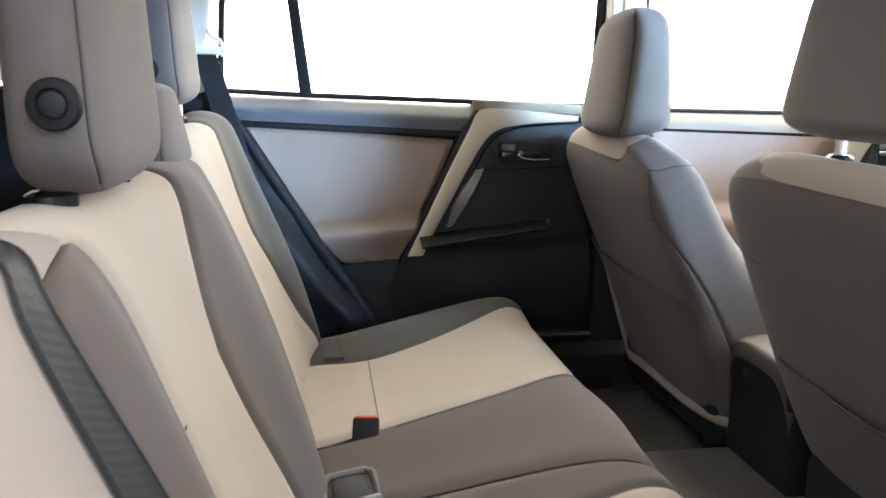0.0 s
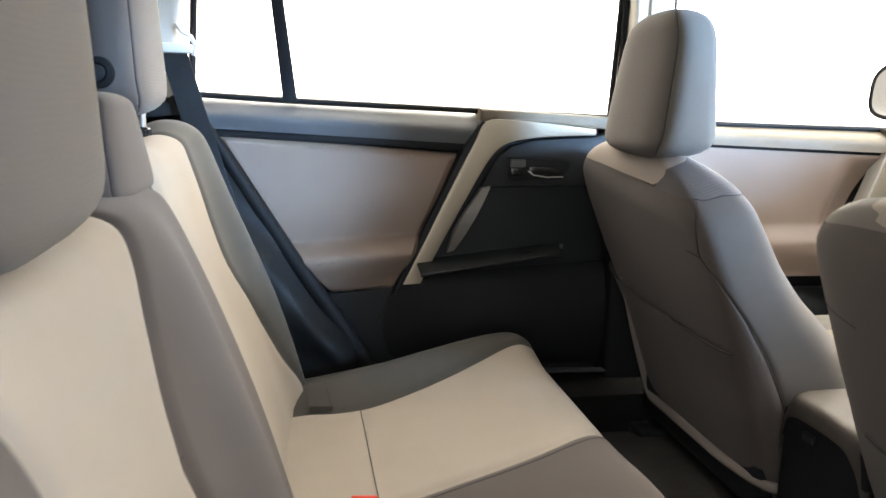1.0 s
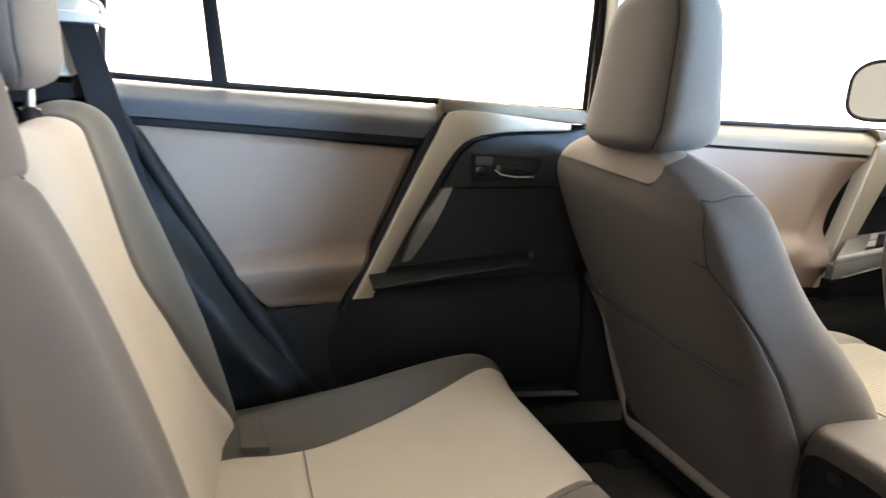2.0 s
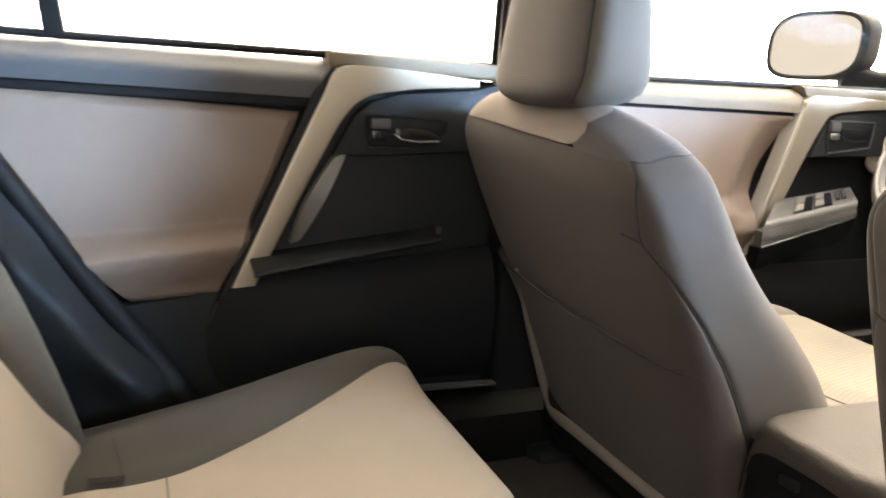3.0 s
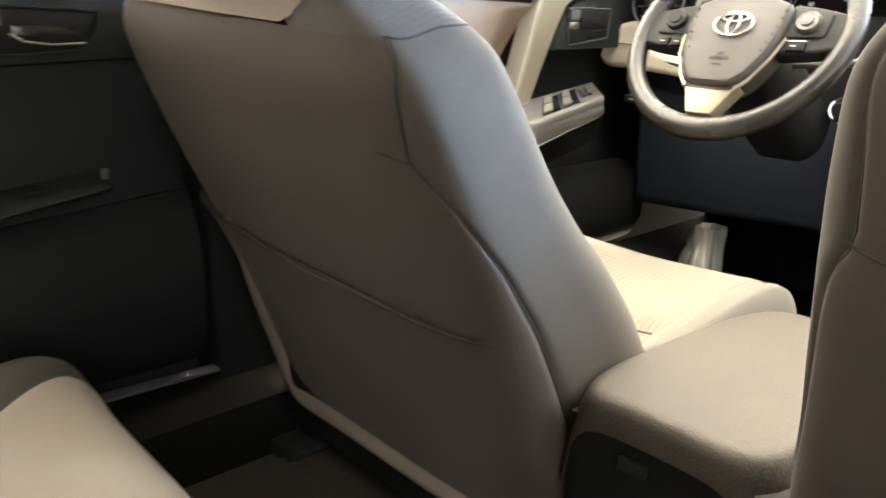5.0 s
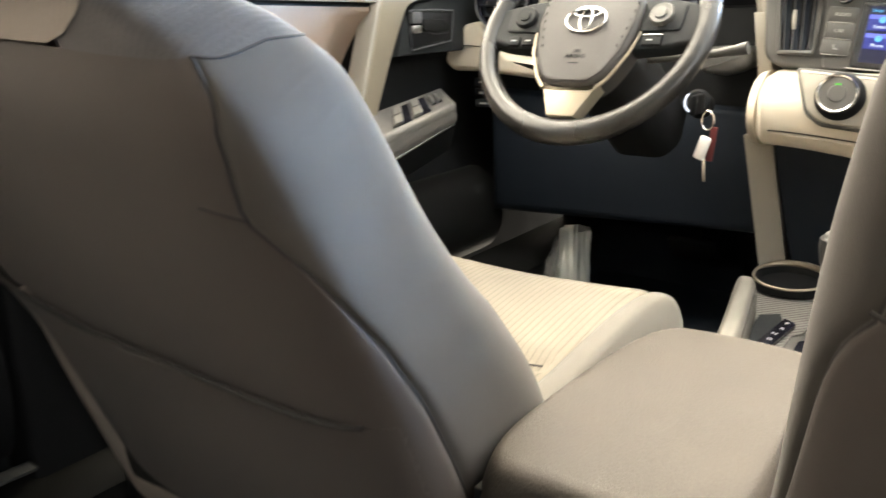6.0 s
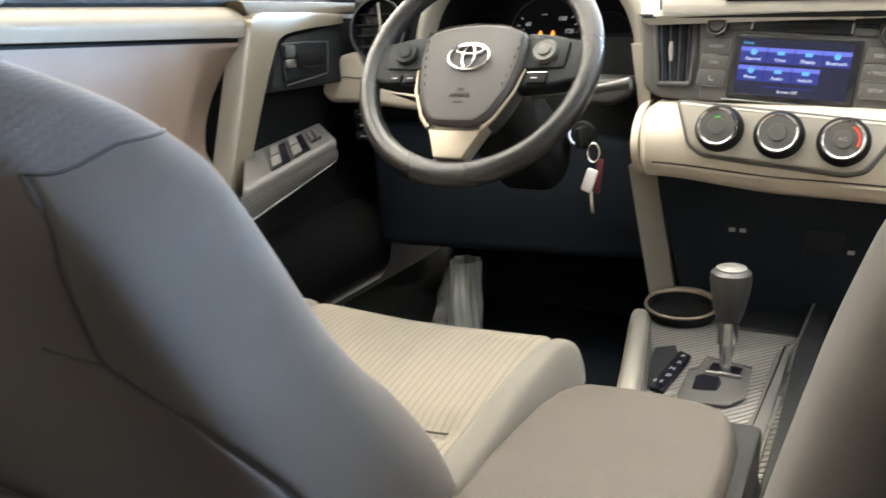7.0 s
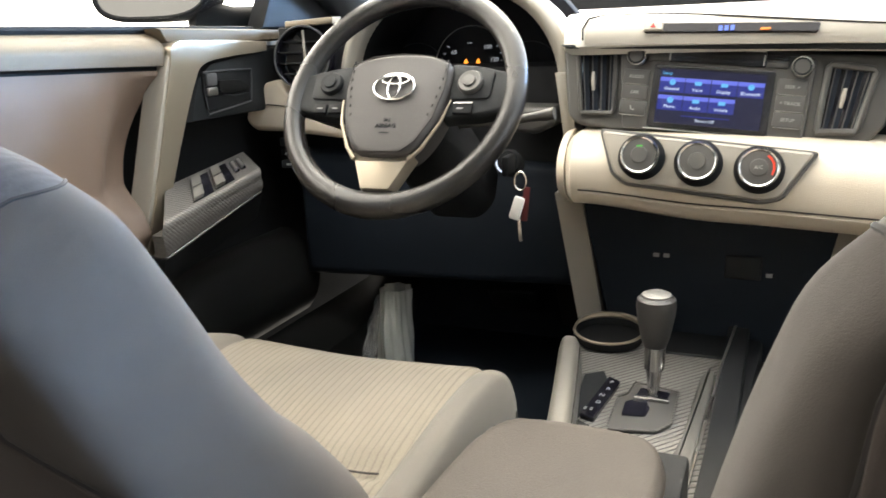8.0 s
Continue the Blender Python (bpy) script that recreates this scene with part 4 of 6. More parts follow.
def front_seat(cy, side, label):
    seat = thing("front_seat", (0.45, cy, 0.09), label, "seat", "front seats")
    if side > 0:
        wide = curve([(0, 0.230), (0.3, 0.243), (0.42, 0.250), (0.6, 0.263), (0.8, 0.263), (0.9, 0.252), (1, 0.228)])
        thick = curve([(0, 0.095), (0.3, 0.078), (0.5, 0.067), (0.7, 0.064), (0.85, 0.060), (1, 0.050)])
        push = curve([(0, 0.034), (0.35, 0.037), (0.5, 0.026), (0.6, 0.013), (0.7, 0.005), (0.8, 0.003), (0.9, 0.003), (1, 0.0)])
        surf = pillow((0.388, cy - 0.014, 0.13), (0.130, cy + 0.027, 0.718), (-0.937, 0, -0.350), wide, thick, 6.5, 2.6, 3.0, 0.85, 0.10, 1, 0.08, 0.86, push, 3.4)
        marks = [(0.0, 175), (0.43, 173.5), (0.55, 172), (0.64, 168), (0.69, 161), (0.74, 150), (0.80, 130.5), (0.84, 136), (0.88, 143), (0.93, 166), (1.0, 170)]
        light = curve([(0.4, 0.925), (1.56, 0.935), (1.67, 0.938), (1.75, 0.944), (1.90, 0.956), (2.25, 0.970), (2.55, 0.977), (4.1, 0.980)])
        top_seam = curve([(0.0, 0.935), (1.75, 0.935), (2.88, 0.930), (3.05, 0.924), (3.30, 0.914), (3.70, 0.900), (4.1, 0.88)])
    else:
        wide = curve([(0, 0.230), (0.3, 0.281), (0.6, 0.263), (0.8, 0.248), (0.9, 0.238), (1, 0.234)])
        thick = curve([(0, 0.070), (0.4, 0.062), (0.6, 0.057), (0.85, 0.044), (1, 0.038)])
        surf = pillow((0.410, cy + 0.004, 0.13), (0.082, cy - 0.028, 0.712), (-0.845, 0, -0.471), wide, thick, 3.7, 3.2, 3.0, 0.856, 0.10, -1, -0.02, 0.836)
        marks = [(0.0, 178), (0.30, 174), (0.50, 168), (0.64, 163), (0.72, 161), (0.76, 157), (0.785, 151), (0.80, 150), (0.87, 154), (0.94, 164), (1.0, 166)]
        light = curve([(0.4, 0.962), (1.70, 0.965), (2.10, 0.972), (2.30, 0.982), (4.1, 0.985)])
        top_seam = curve([(0.0, 0.962), (1.9, 0.962), (2.81, 0.940), (3.50, 0.905), (4.1, 0.88)])
    turn = polyline(marks) if side > 0 else curve(marks)
    seam = lambda s: radians(turn(s))
    far = lambda s: math.pi - seam(s)
    inner, outer, mid = deg(232), deg(-52), deg(100)
    zone("back_panel", DARK_CLOTH, "taupe cloth rear panel", seat, surf, far, seam, 0, top_seam, 60, 40)
    zone("back_side", SIDE_CLOTH, "cool grey cloth side panel", seat, surf, seam, inner, 0, top_seam, 60, 28)
    zone("back_side", SIDE_CLOTH, "cool grey cloth side panel", seat, surf, outer, far, 0, lambda t: 0.935 if side > 0 else 0.962, 50, 20)
    zone("shoulder", SHOULDER_CLOTH if side > 0 else MID_CLOTH, "taupe cloth shoulder", seat, surf, deg(99), inner, lambda t: min(top_seam(t), light(t)) - 0.001, light, 16, 44, 0.004)
    zone("top_panel", TOP_CLOTH, "fine-ribbed beige cloth top panel", seat, surf, outer, inner, light, lambda t: 1.0, 14, 70, 0.0)
    zone("front_insert", LIGHT_CLOTH, "beige cloth front", seat, surf, inner, deg(308), 0, lambda t: 1.0, 40, 24)

    def on(th, s, k=0.0006):
        p, c = surf(th, s)
        return p + (p - c).normalized() * (k - 0.004)
    hi = 0.93 if side > 0 else 0.94
    kink = 0.80 if side > 0 else 0.79
    seam_line([on(seam(0.02 + (hi - 0.02) * k / 60), 0.02 + (hi - 0.02) * k / 60) for k in range(61)], 0.0012, seat)
    seam_line([on(far(0.02 + (hi - 0.02) * k / 60), 0.02 + (hi - 0.02) * k / 60) for k in range(61)], 0.0012, seat)
    seam_line([on(seam(hi) + 1.1 * k / 24, top_seam(seam(hi) + 1.1 * k / 24)) for k in range(25)], 0.0012, seat)
    seam_line([on(seam(kink) - (0.30 if side > 0 else 0.55) * k / 16, kink + (0.006 if side > 0 else -0.008) * k / 16, 0.0042) for k in range(17)], 0.0009, seat)

    # map pocket on the rear
    def pocket(u, v):
        top = 0.562 - 0.030 * v
        s = 0.07 + (top - 0.07) * u
        th = far(s) + 0.04 + (seam(s) - far(s) - 0.08) * v
        p, c = surf(th, s)
        return p + (p - c).normalized() * (0.0004 + 0.013 * u ** 5 * smooth(0.82, 0.55, v) + 0.002 * smooth(0.0, 0.15, u) * smooth(0.85, 0.65, v) - 0.006 * (smooth(0.06, 0.0, v) + smooth(0.90, 1.0, v)))
    part("map_pocket", shell(pocket, 30, 24, (0.004, 0, 0)), DARK_CLOTH, seat, "taupe cloth map pocket", 60)
    seam_line([pocket(1.0, 0.10 + 0.66 * k / 20) for k in range(21)], 0.0020, seat)
    if side > 0:
        path = [(74, 0.550), (68, 0.485), (60, 0.41), (52, 0.32), (47, 0.24), (48, 0.185), (56, 0.155), (70, 0.152), (88, 0.160), (104, 0.168), (124, 0.168), (150, 0.160)]
        n = len(path) - 1
        ft, fs = curve([(i / n, p[0]) for i, p in enumerate(path)]), curve([(i / n, p[1]) for i, p in enumerate(path)])
        part("hem", tube([on(radians(ft(k / 60)), fs(k / 60), 0.008) for k in range(61)], [0.0034 + 0.0092 * smooth(0.05, 0.42, k / 60) - 0.0035 * smooth(0.60, 0.85, k / 60) for k in range(61)], 10), EDGE_CLOTH, seat, "pale cloth hem round the rear panel")
    # cushion
    prof_pts = [(0.36, 0.285), (0.42, 0.303), (0.52, 0.318), (0.64, 0.336), (0.72, 0.338), (0.765, 0.318), (0.782, 0.27), (0.775, 0.17)]
    n = len(prof_pts) - 1
    fx, fz = curve([(i / n, p[0]) for i, p in enumerate(prof_pts)]), curve([(i / n, p[1]) for i, p in enumerate(prof_pts)])
    prof = lambda u: (fx(u), fz(u))

    cc = cy - 0.008 * side

    def bump(u, y):
        d = abs(y - cc)
        front = smooth(0.35, 0.75, u)
        h = (0.014 - 0.012 * front) * math.exp(-((d - 0.205) / 0.035) ** 2) - 0.006 * math.exp(-(d / 0.12) ** 2)
        h -= 0.11 * max((d - 0.205) / 0.035, 0) ** 2
        h -= 0.018 * front * smooth(0.17, 0.25, d)
        if d < 0.16:
            h -= 0.009 * math.exp(-((fx(u) - 0.522) / 0.013) ** 2)
        return h
    inn = curve([(0, -0.150), (0.5, -0.168), (1, -0.176)])
    edge = lambda u: 0.244 - 0.022 * smooth(0.45, 0.8, u)
    mid_y = cc - 0.010 * side
    cushion(prof, [lambda u: cc - edge(u), lambda u: mid_y + inn(u), lambda u: mid_y - inn(u), lambda u: cc + edge(u)],
            [("cushion_bolster", MID_CLOTH, "grey cloth bolster"), ("cushion_insert", RIB_CLOTH, "ribbed beige cloth insert"), ("cushion_bolster", MID_CLOTH, "grey cloth bolster")], bump, seat, 60, 26)
    seam_line([(fx(0.288), mid_y + inn(0.288) * k / 12, fz(0.288) + bump(0.288, mid_y + inn(0.288) * k / 12) + 0.0045) for k in range(-11, 12)], 0.0011, seat)
    part("seat_base", box(0.26, 0.74, cy - 0.225, cy + 0.225, 0.14, 0.27, 0.02), BLACK, seat)
    for dy in (-0.17, 0.20):
        part("seat_rail", box(0.28, 0.82, cy + dy - 0.02, cy + dy + 0.02, 0.09, 0.135, 0.006), BLACK, seat, "black seat rail")
        part("rail_cover", box(0.24, 0.34, cy + dy - 0.028, cy + dy + 0.028, 0.088, 0.115, 0.008), DARKP, seat, "charcoal rail end cover")
    hx, hy = (0.142, cy) if side > 0 else (0.132, cy - 0.030)
    headrest(seat, (hx, hy, 0.696 if side > 0 else 0.730), (hx + 0.012, hy, 0.938), (-1, 0, -0.05), 0.138, 0.116, 0.062, 0.036, (HEAD_CLOTH, MID_CLOTH), (0.024 if side > 0 else 0.0, -0.006 if side > 0 else -0.020))
    return seat


front_seat(0.395, 1, "taupe and beige cloth driver's seat behind the wheel")
front_seat(-0.321, -1, "taupe and beige cloth front passenger seat beside the console")


def back_profile(top_z=0.70, lean=0.0):
    pts = [(-0.445, 0.20), (-0.455, 0.27), (-0.500, 0.42), (-0.555, 0.57), (-0.590, 0.655), (-0.612, 0.684), (-0.655, 0.690), (-0.695, 0.66), (-0.71, 0.58)]
    n = len(pts) - 1
    fx, fz = curve([(i / n, p[0]) for i, p in enumerate(pts)]), curve([(i / n, p[1] + (top_z - 0.70) * smooth(0.3, 0.6, i / n)) for i, p in enumerate(pts)])
    return lambda u: (fx(1 - u) + lean, fz(1 - u))


def flat_profile():
    pts = [(-0.52, 0.235), (-0.42, 0.250), (-0.28, 0.275), (-0.14, 0.300), (-0.055, 0.306), (-0.003, 0.290), (0.019, 0.24), (0.006, 0.11)]
    n = len(pts) - 1
    fx, fz = curve([(i / n, p[0]) for i, p in enumerate(pts)]), curve([(i / n, p[1]) for i, p in enumerate(pts)])
    return lambda u: (fx(u), fz(u))


bp, lp, fp = back_profile(), back_profile(0.728, -0.018), flat_profile()

# left half: light insert, outer bolster, dark centre on the cushion
rl = thing("rear_seat", (-0.3, 0.3, 0.09), "beige and grey cloth rear seat, driver's side", "seat", "rear seats")


def left_back_bump(u, y):
    h = (0.018 + 0.015 * smooth(0.50, 0.78, u)) * math.exp(-((y - 0.482) / 0.045) ** 2) - 0.008 * math.exp(-((y - 0.25) / 0.1) ** 2)
    h -= 0.9 * max(y - 0.515, 0) ** 1.5
    h -= 1.6 * max(0.085 - y, 0) ** 1.5
    return h


o_ = lambda a: (lambda u: a)
cushion(lp, [o_(0.060), lambda u: curve([(0, 0.42), (0.35, 0.40), (0.50, 0.375), (0.565, 0.366), (0.615, 0.357), (0.665, 0.356), (0.72, 0.403), (0.76, 0.424), (0.815, 0.445), (0.875, 0.474), (1, 0.49)])(u), o_(0.575)],
        [("backrest_insert", LIGHT_CLOTH, "beige cloth backrest centre"), ("backrest_bolster", BOLSTER, "grey cloth bolster")], left_back_bump, rl, 60, 26)
part("backrest_core", prism([(-0.47, 0.20), (-0.69, 0.22), (-0.70, 0.66), (-0.64, 0.69)], 0.07, 0.54, "y", 0.01), BLACK, rl)


def left_seat_bump(u, y):
    x, z = fp(u)
    h = 0.030 * math.exp(-((y - curve([(0, 0.47), (0.5, 0.55), (1, 0.62)])(u)) / 0.055) ** 2) * (1 - 0.75 * smooth(0.56, 0.78, u))
    h -= 1.8 * max(y - 0.585, 0) ** 1.5
    h -= 2.0 * max(-0.136 - y, 0) ** 1.5
    h += 0.008 * math.exp(-((y - 0.02) / 0.09) ** 2)
    h -= 0.006 * math.exp(-((x + 0.343) / 0.007) ** 2) * smooth(0.40, 0.37, y) * smooth(0.06, 0.09, y)
    return h


cushion(fp, [o_(-0.158), lambda u: curve([(0, 0.03), (0.35, 0.09), (0.7, 0.19), (1, 0.21)])(u), lambda u: curve([(0, 0.41), (0.12, 0.413), (0.18, 0.403), (0.236, 0.402), (0.315, 0.428), (0.36, 0.447), (0.445, 0.484), (0.60, 0.538), (0.72, 0.572), (1, 0.60)])(u), o_(0.625)],
        [("cushion_centre", DARK_CLOTH, "taupe cloth middle cushion"), ("cushion_insert", LIGHT_CLOTH, "beige cloth cushion insert"), ("cushion_bolster", BOLSTER, "grey cloth bolster")], left_seat_bump, rl, 60, 26)
def on_cushion(u, y, lift):
    (x0, z0), (x1, z1) = fp(u - 0.004), fp(u + 0.004)
    d = math.hypot(x1 - x0, z1 - z0)
    h = left_seat_bump(u, y) + lift
    x, z = fp(u)
    return Vector((x - (z1 - z0) / d * h, y, z + (x1 - x0) / d * h))


seam_line([on_cushion(0.215, 0.075 + 0.325 * k / 24, 0.0004) for k in range(25)], 0.0008, rl)
seam_line([on_cushion(0.24 + 0.46 * k / 30, curve([(0, 0.03), (0.35, 0.09), (0.7, 0.19), (1, 0.21)])(0.24 + 0.46 * k / 30) - 0.022, 0.0003) for k in range(31)], 0.0007, rl)
part("cushion_core", box(-0.50, -0.03, -0.14, 0.58, 0.10, 0.225, 0.01), BLACK, rl)
part("corner_flap", shell(lambda u, v: on_cushion(0.126 + 0.044 * u - 0.006 * u * v, 0.418 + 0.056 * v - 0.008 * u, 0.005), 8, 8, (0, 0, -0.007)), BOLSTER, rl, "grey cloth corner flap")
seam_line([on_cushion(0.168 - 0.006 * k / 10, 0.412 + 0.056 * k / 10, 0.0055) for k in range(11)], 0.0008, rl)
part("trim_button", lathe([(0.0050, 0.0), (0.0050, 0.0015), (0.0036, 0.0030), (0.0, 0.0034)], Matrix.Translation((-0.451, 0.479, 0.300)) @ pose(0, 0, 0, 0, 78, -8), 14), DARKP, rl, "small dark trim button")
hl = headrest(rl, (-0.686, 0.345, 0.748), (-0.698, 0.345, 1.006), (-1, 0, -0.1), 0.140, 0.125, 0.040, 0.034, (HEAD_CLOTH, HEAD_CLOTH))


def side_button(parent, at, r):
    m = Matrix.Translation(at) @ pose(0, 0, 0, 90, 0, 0)
    b = part("release_button", lathe([(r, 0.0), (r, 0.005), (r * 0.92, 0.008), (r * 0.62, 0.009), (r * 0.56, 0.005), (r * 0.50, 0.005)], m, 30), BLACK, parent, "black release button")
    part("button_cap", lathe([(r * 0.50, 0.004), (r * 0.48, 0.0075), (r * 0.40, 0.0085), (0, 0.0085)], m, 24), DARKP, b)


side_button(hl, (-0.700, 0.209, 0.806), 0.020)

# right part: wide backrest with the middle place
rr_ = thing("rear_seat", (-0.3, -0.35, 0.09), "beige and taupe cloth rear seat, passenger side", "seat", "rear seats")


middle_edge = curve([(0, 0.048), (0.33, 0.048), (0.5, 0.060), (0.7, 0.082), (1, 0.066)])


def right_back_bump(u, y):
    h = 0.018 * math.exp(-((y + 0.60) / 0.05) ** 2) + 0.020 * math.exp(-((y + 0.13) / 0.08) ** 2) - 0.006 * math.exp(-((y + 0.38) / 0.09) ** 2)
    h *= smooth(0.28, 0.62, u)
    h -= 1.2 * max(-0.66 - y, 0) ** 1.5
    h -= 2.2 * max(y - middle_edge(u) + 0.030, 0) ** 1.5
    x, z = bp(u)
    h -= 0.004 * math.exp(-((z - 0.524) / 0.005) ** 2) * smooth(-0.520, -0.505, y) * smooth(-0.29, -0.31, y)
    return h


cushion(bp, [o_(-0.74), lambda u: curve([(0, -0.60), (0.3, -0.58), (0.425, -0.556), (0.440, -0.582), (0.460, -0.616), (0.49, -0.638), (0.52, -0.650), (0.7, -0.658), (1, -0.66)])(u),
             lambda u: curve([(0, -0.60), (0.3, -0.572), (0.425, -0.548), (0.445, -0.539), (0.515, -0.516), (0.575, -0.508), (0.637, -0.512), (0.712, -0.516), (1, -0.55)])(u),
             lambda u: curve([(0, -0.19), (0.33, -0.185), (0.40, -0.188), (0.49, -0.204), (0.58, -0.250), (0.667, -0.298), (0.725, -0.295), (0.83, -0.245), (1, -0.20)])(u), middle_edge],
        [("backrest_edge", EDGE_CLOTH, "greige cloth outer edge"), ("backrest_bolster", DARK_CLOTH, "taupe cloth bolster"), ("backrest_insert", LIGHT_CLOTH, "beige cloth backrest centre"), ("backrest_middle", DARK_CLOTH, "taupe cloth middle backrest")],
        right_back_bump, rr_, 64, 24)
part("backrest_core", prism([(-0.47, 0.20), (-0.69, 0.22), (-0.70, 0.66), (-0.64, 0.69)], -0.70, 0.02, "y", 0.01), BLACK, rr_)


def on_back(u, y, lift):
    """A point on the wide backrest's padding, raised by lift."""
    (x0, z0), (x1, z1) = bp(u - 0.004), bp(u + 0.004)
    d = math.hypot(x1 - x0, z1 - z0)
    h = right_back_bump(u, y) + lift
    x, z = bp(u)
    return Vector((x - (z1 - z0) / d * h, y, z + (x1 - x0) / d * h))


part("edge_piping", tube([on_back(0.30 + 0.66 * k / 50, middle_edge(0.30 + 0.66 * k / 50) + 0.002, 0.0) for k in range(51)], 0.0055, 8), BELTPAD, rr_, "slate edge strip between the backrests")
seam_line([on_back(0.667, -0.510 + 0.210 * k / 24, 0.0002) for k in range(25)], 0.0009, rr_)


def right_seat_bump(u, y):
    h = 0.020 * math.exp(-((y + 0.62) / 0.05) ** 2)
    h -= 1.6 * max(-0.68 - y, 0) ** 1.5
    h -= 2.0 * max(y + 0.185, 0) ** 1.5
    return h


cushion(fp, [o_(-0.74), lambda u: curve([(0, -0.55), (1, -0.62)])(u), lambda u: curve([(0, -0.30), (0.35, -0.28), (0.6, -0.235), (1, -0.22)])(u), o_(-0.162)],
        [("cushion_bolster", DARK_CLOTH, "taupe cloth bolster"), ("cushion_insert", LIGHT_CLOTH, "beige cloth cushion insert"), ("cushion_bolster", DARK_CLOTH, "taupe cloth inner edge")], right_seat_bump, rr_, 50, 20)
part("cushion_core", box(-0.50, -0.03, -0.68, -0.17, 0.10, 0.225, 0.01), BLACK, rr_)
hr = headrest(rr_, (-0.622, -0.375, 0.690), (-0.632, -0.375, 0.955), (-1, 0, -0.1), 0.147, 0.130, 0.036, 0.032, (HEAD_CLOTH, HEAD_CLOTH), (-0.016, 0.006), 0.085)
side_button(hr, (-0.612, -0.518, 0.764), 0.018)
headrest(rr_, (-0.655, 0.005, 0.668), (-0.667, 0.005, 0.785), (-1, 0, -0.1), 0.122, 0.085, 0.044, 0.034, (HEAD_CLOTH, DARK_CLOTH))

# belt across the near backrest, buckles, cup tray
nb = thing("seat_belt", (-0.55, -0.65, 0.6), "slate seat belt lying over the rear backrest", "seat belt")


belt_outer = curve([(0, -0.656), (0.3, -0.677), (0.55, -0.677), (1, -0.66)])
belt_inner = curve([(0, -0.628), (0.3, -0.650), (0.46, -0.649), (0.6, -0.641), (1, -0.622)])


def belt_strip(k, v, lift=0.004):
    """The belt follows the padding from the shoulder down to the cushion."""
    return on_back(0.36 + 0.50 * k, belt_outer(k) + (belt_inner(k) - belt_outer(k)) * v, lift)


part("webbing", shell(lambda u, v: belt_strip(u, v), 40, 6, (-0.002, 0, -0.001)), WEB, nb)
for k in (0.05, 0.95):
    part("selvedge", tube([belt_strip(i / 30, k, 0.0042) for i in range(31)], 0.0010, 6), WEB, nb, "stitched belt edge")
part("belt_anchor", box(-0.462, -0.430, -0.685, -0.625, 0.270, 0.295, 0.006), BLACK, nb, "black belt anchor")
bk = thing("seat_belt_buckle", (-0.37, 0.03, 0.28), "black seat belt buckle with red release button", "buckle")
bm_ = pose(-0.376, 0.036, 0.260, 0, -48, 84)
part("buckle_body", moved(box(-0.014, 0.030, -0.020, 0.020, -0.013, 0.013, 0.004), bm_), BLACK, bk)
part("release_button", moved(box(0.022, 0.033, -0.017, 0.017, -0.004, 0.011, 0.002), bm_), RED, bk, "red release button")
part("buckle_strap", tube([(-0.47, 0.020, 0.246), (-0.43, 0.022, 0.250), (-0.380, 0.030, 0.262)], 0.007, 8), BLACK, bk)
tray = thing("latch_tray", (-0.37, -0.03, 0.26), "grey plastic tray between the rear cushions", "tray")
TM = pose(-0.405, -0.145, 0.262, 0, -8, 4)
OVAL = [(-0.034, -0.040), (0.034, -0.040), (0.034, 0.026), (0.024, 0.038), (-0.024, 0.038), (-0.034, 0.026)]
part("tray_rim", moved(tube([(x, y, 0.014) for x, y in OVAL], 0.0055, 10, True), TM), STACK, tray, "grey rounded rim")
part("tray_well", moved(prism([(x * 0.95, y * 0.95) for x, y in OVAL], 0.0125, -0.01, "z", 0.001, 1, 0.008), TM), CLUSTER, tray, "dark hollow")
part("tray_flap", moved(prism([(-0.022, -0.036), (0.024, -0.036), (0.022, 0.016), (0.012, 0.026), (-0.012, 0.026), (-0.022, 0.016)], 0.0185, 0.010, "z", 0.003, 2, 0.008), TM), BLACK, tray, "black flap in the hollow")

# ---------------------------------------------------------------- dashboard
dash = thing("dashboard", (1.2, 0, 0.45), "two-tone dashboard with beige pad and grey centre stack", "dashboard")


def dash_top(u, v):
    """Upper pad from the windscreen to the brow over the stack."""
    y = -0.74 + 1.48 * v
    d = smooth(0.17, 0.25, y)
    hood = smooth(0.203, 0.212, y) * (1 - 0.55 * smooth(0.597, 0.606, y))
    x0 = 1.085 + 0.05 * d + 0.215 * hood
    k = min(u / 0.16, 1)
    x = x0 + 0.035 * (1 - math.cos(k * math.pi / 2)) + (1.64 - x0) * max(u - 0.16, 0) / 0.84
    z = 0.688 + 0.042 * math.sin(k * math.pi / 2) + 0.020 * u
    return (x, y, z - 0.02 * smooth(0.0, -0.7, y))


part("top_pad", shell(dash_top, 30, 160, (0.02, 0, -0.012)), CREAM, dash, "pale soft upper pad")
part("brow", prism([(0.205, 0.692), (0.195, 0.686), (-0.14, 0.676), (-0.70, 0.656), (-0.70, 0.676)], 1.088, 1.16, "x", 0.003, 2), DARKP, dash, "charcoal strip under the upper pad")
# added fillers that keep outside light from leaking between dash and doors
for sy in (-1, 1):
    part("dash_gap_filler", box(1.31, 1.70, min(sy * 0.728, sy * 0.811), max(sy * 0.728, sy * 0.811), 0.30, 0.715, 0.004), BLACK, dash, "black filler added to stop light leaking past the dash end")
part("inner_core", box(1.20, 1.66, -0.73, 0.73, 0.45, 0.66, 0.01), BLACK, dash)


def stack(y, z, out=0.0):
    """Point on the centre stack's face, which leans away at the top."""
    return Vector((1.098 + 0.22 * (z - 0.58) - out, y, z))


STK = facing(stack(0, 0.62), (0, -1, 0), (0.21, 0, 0.977))


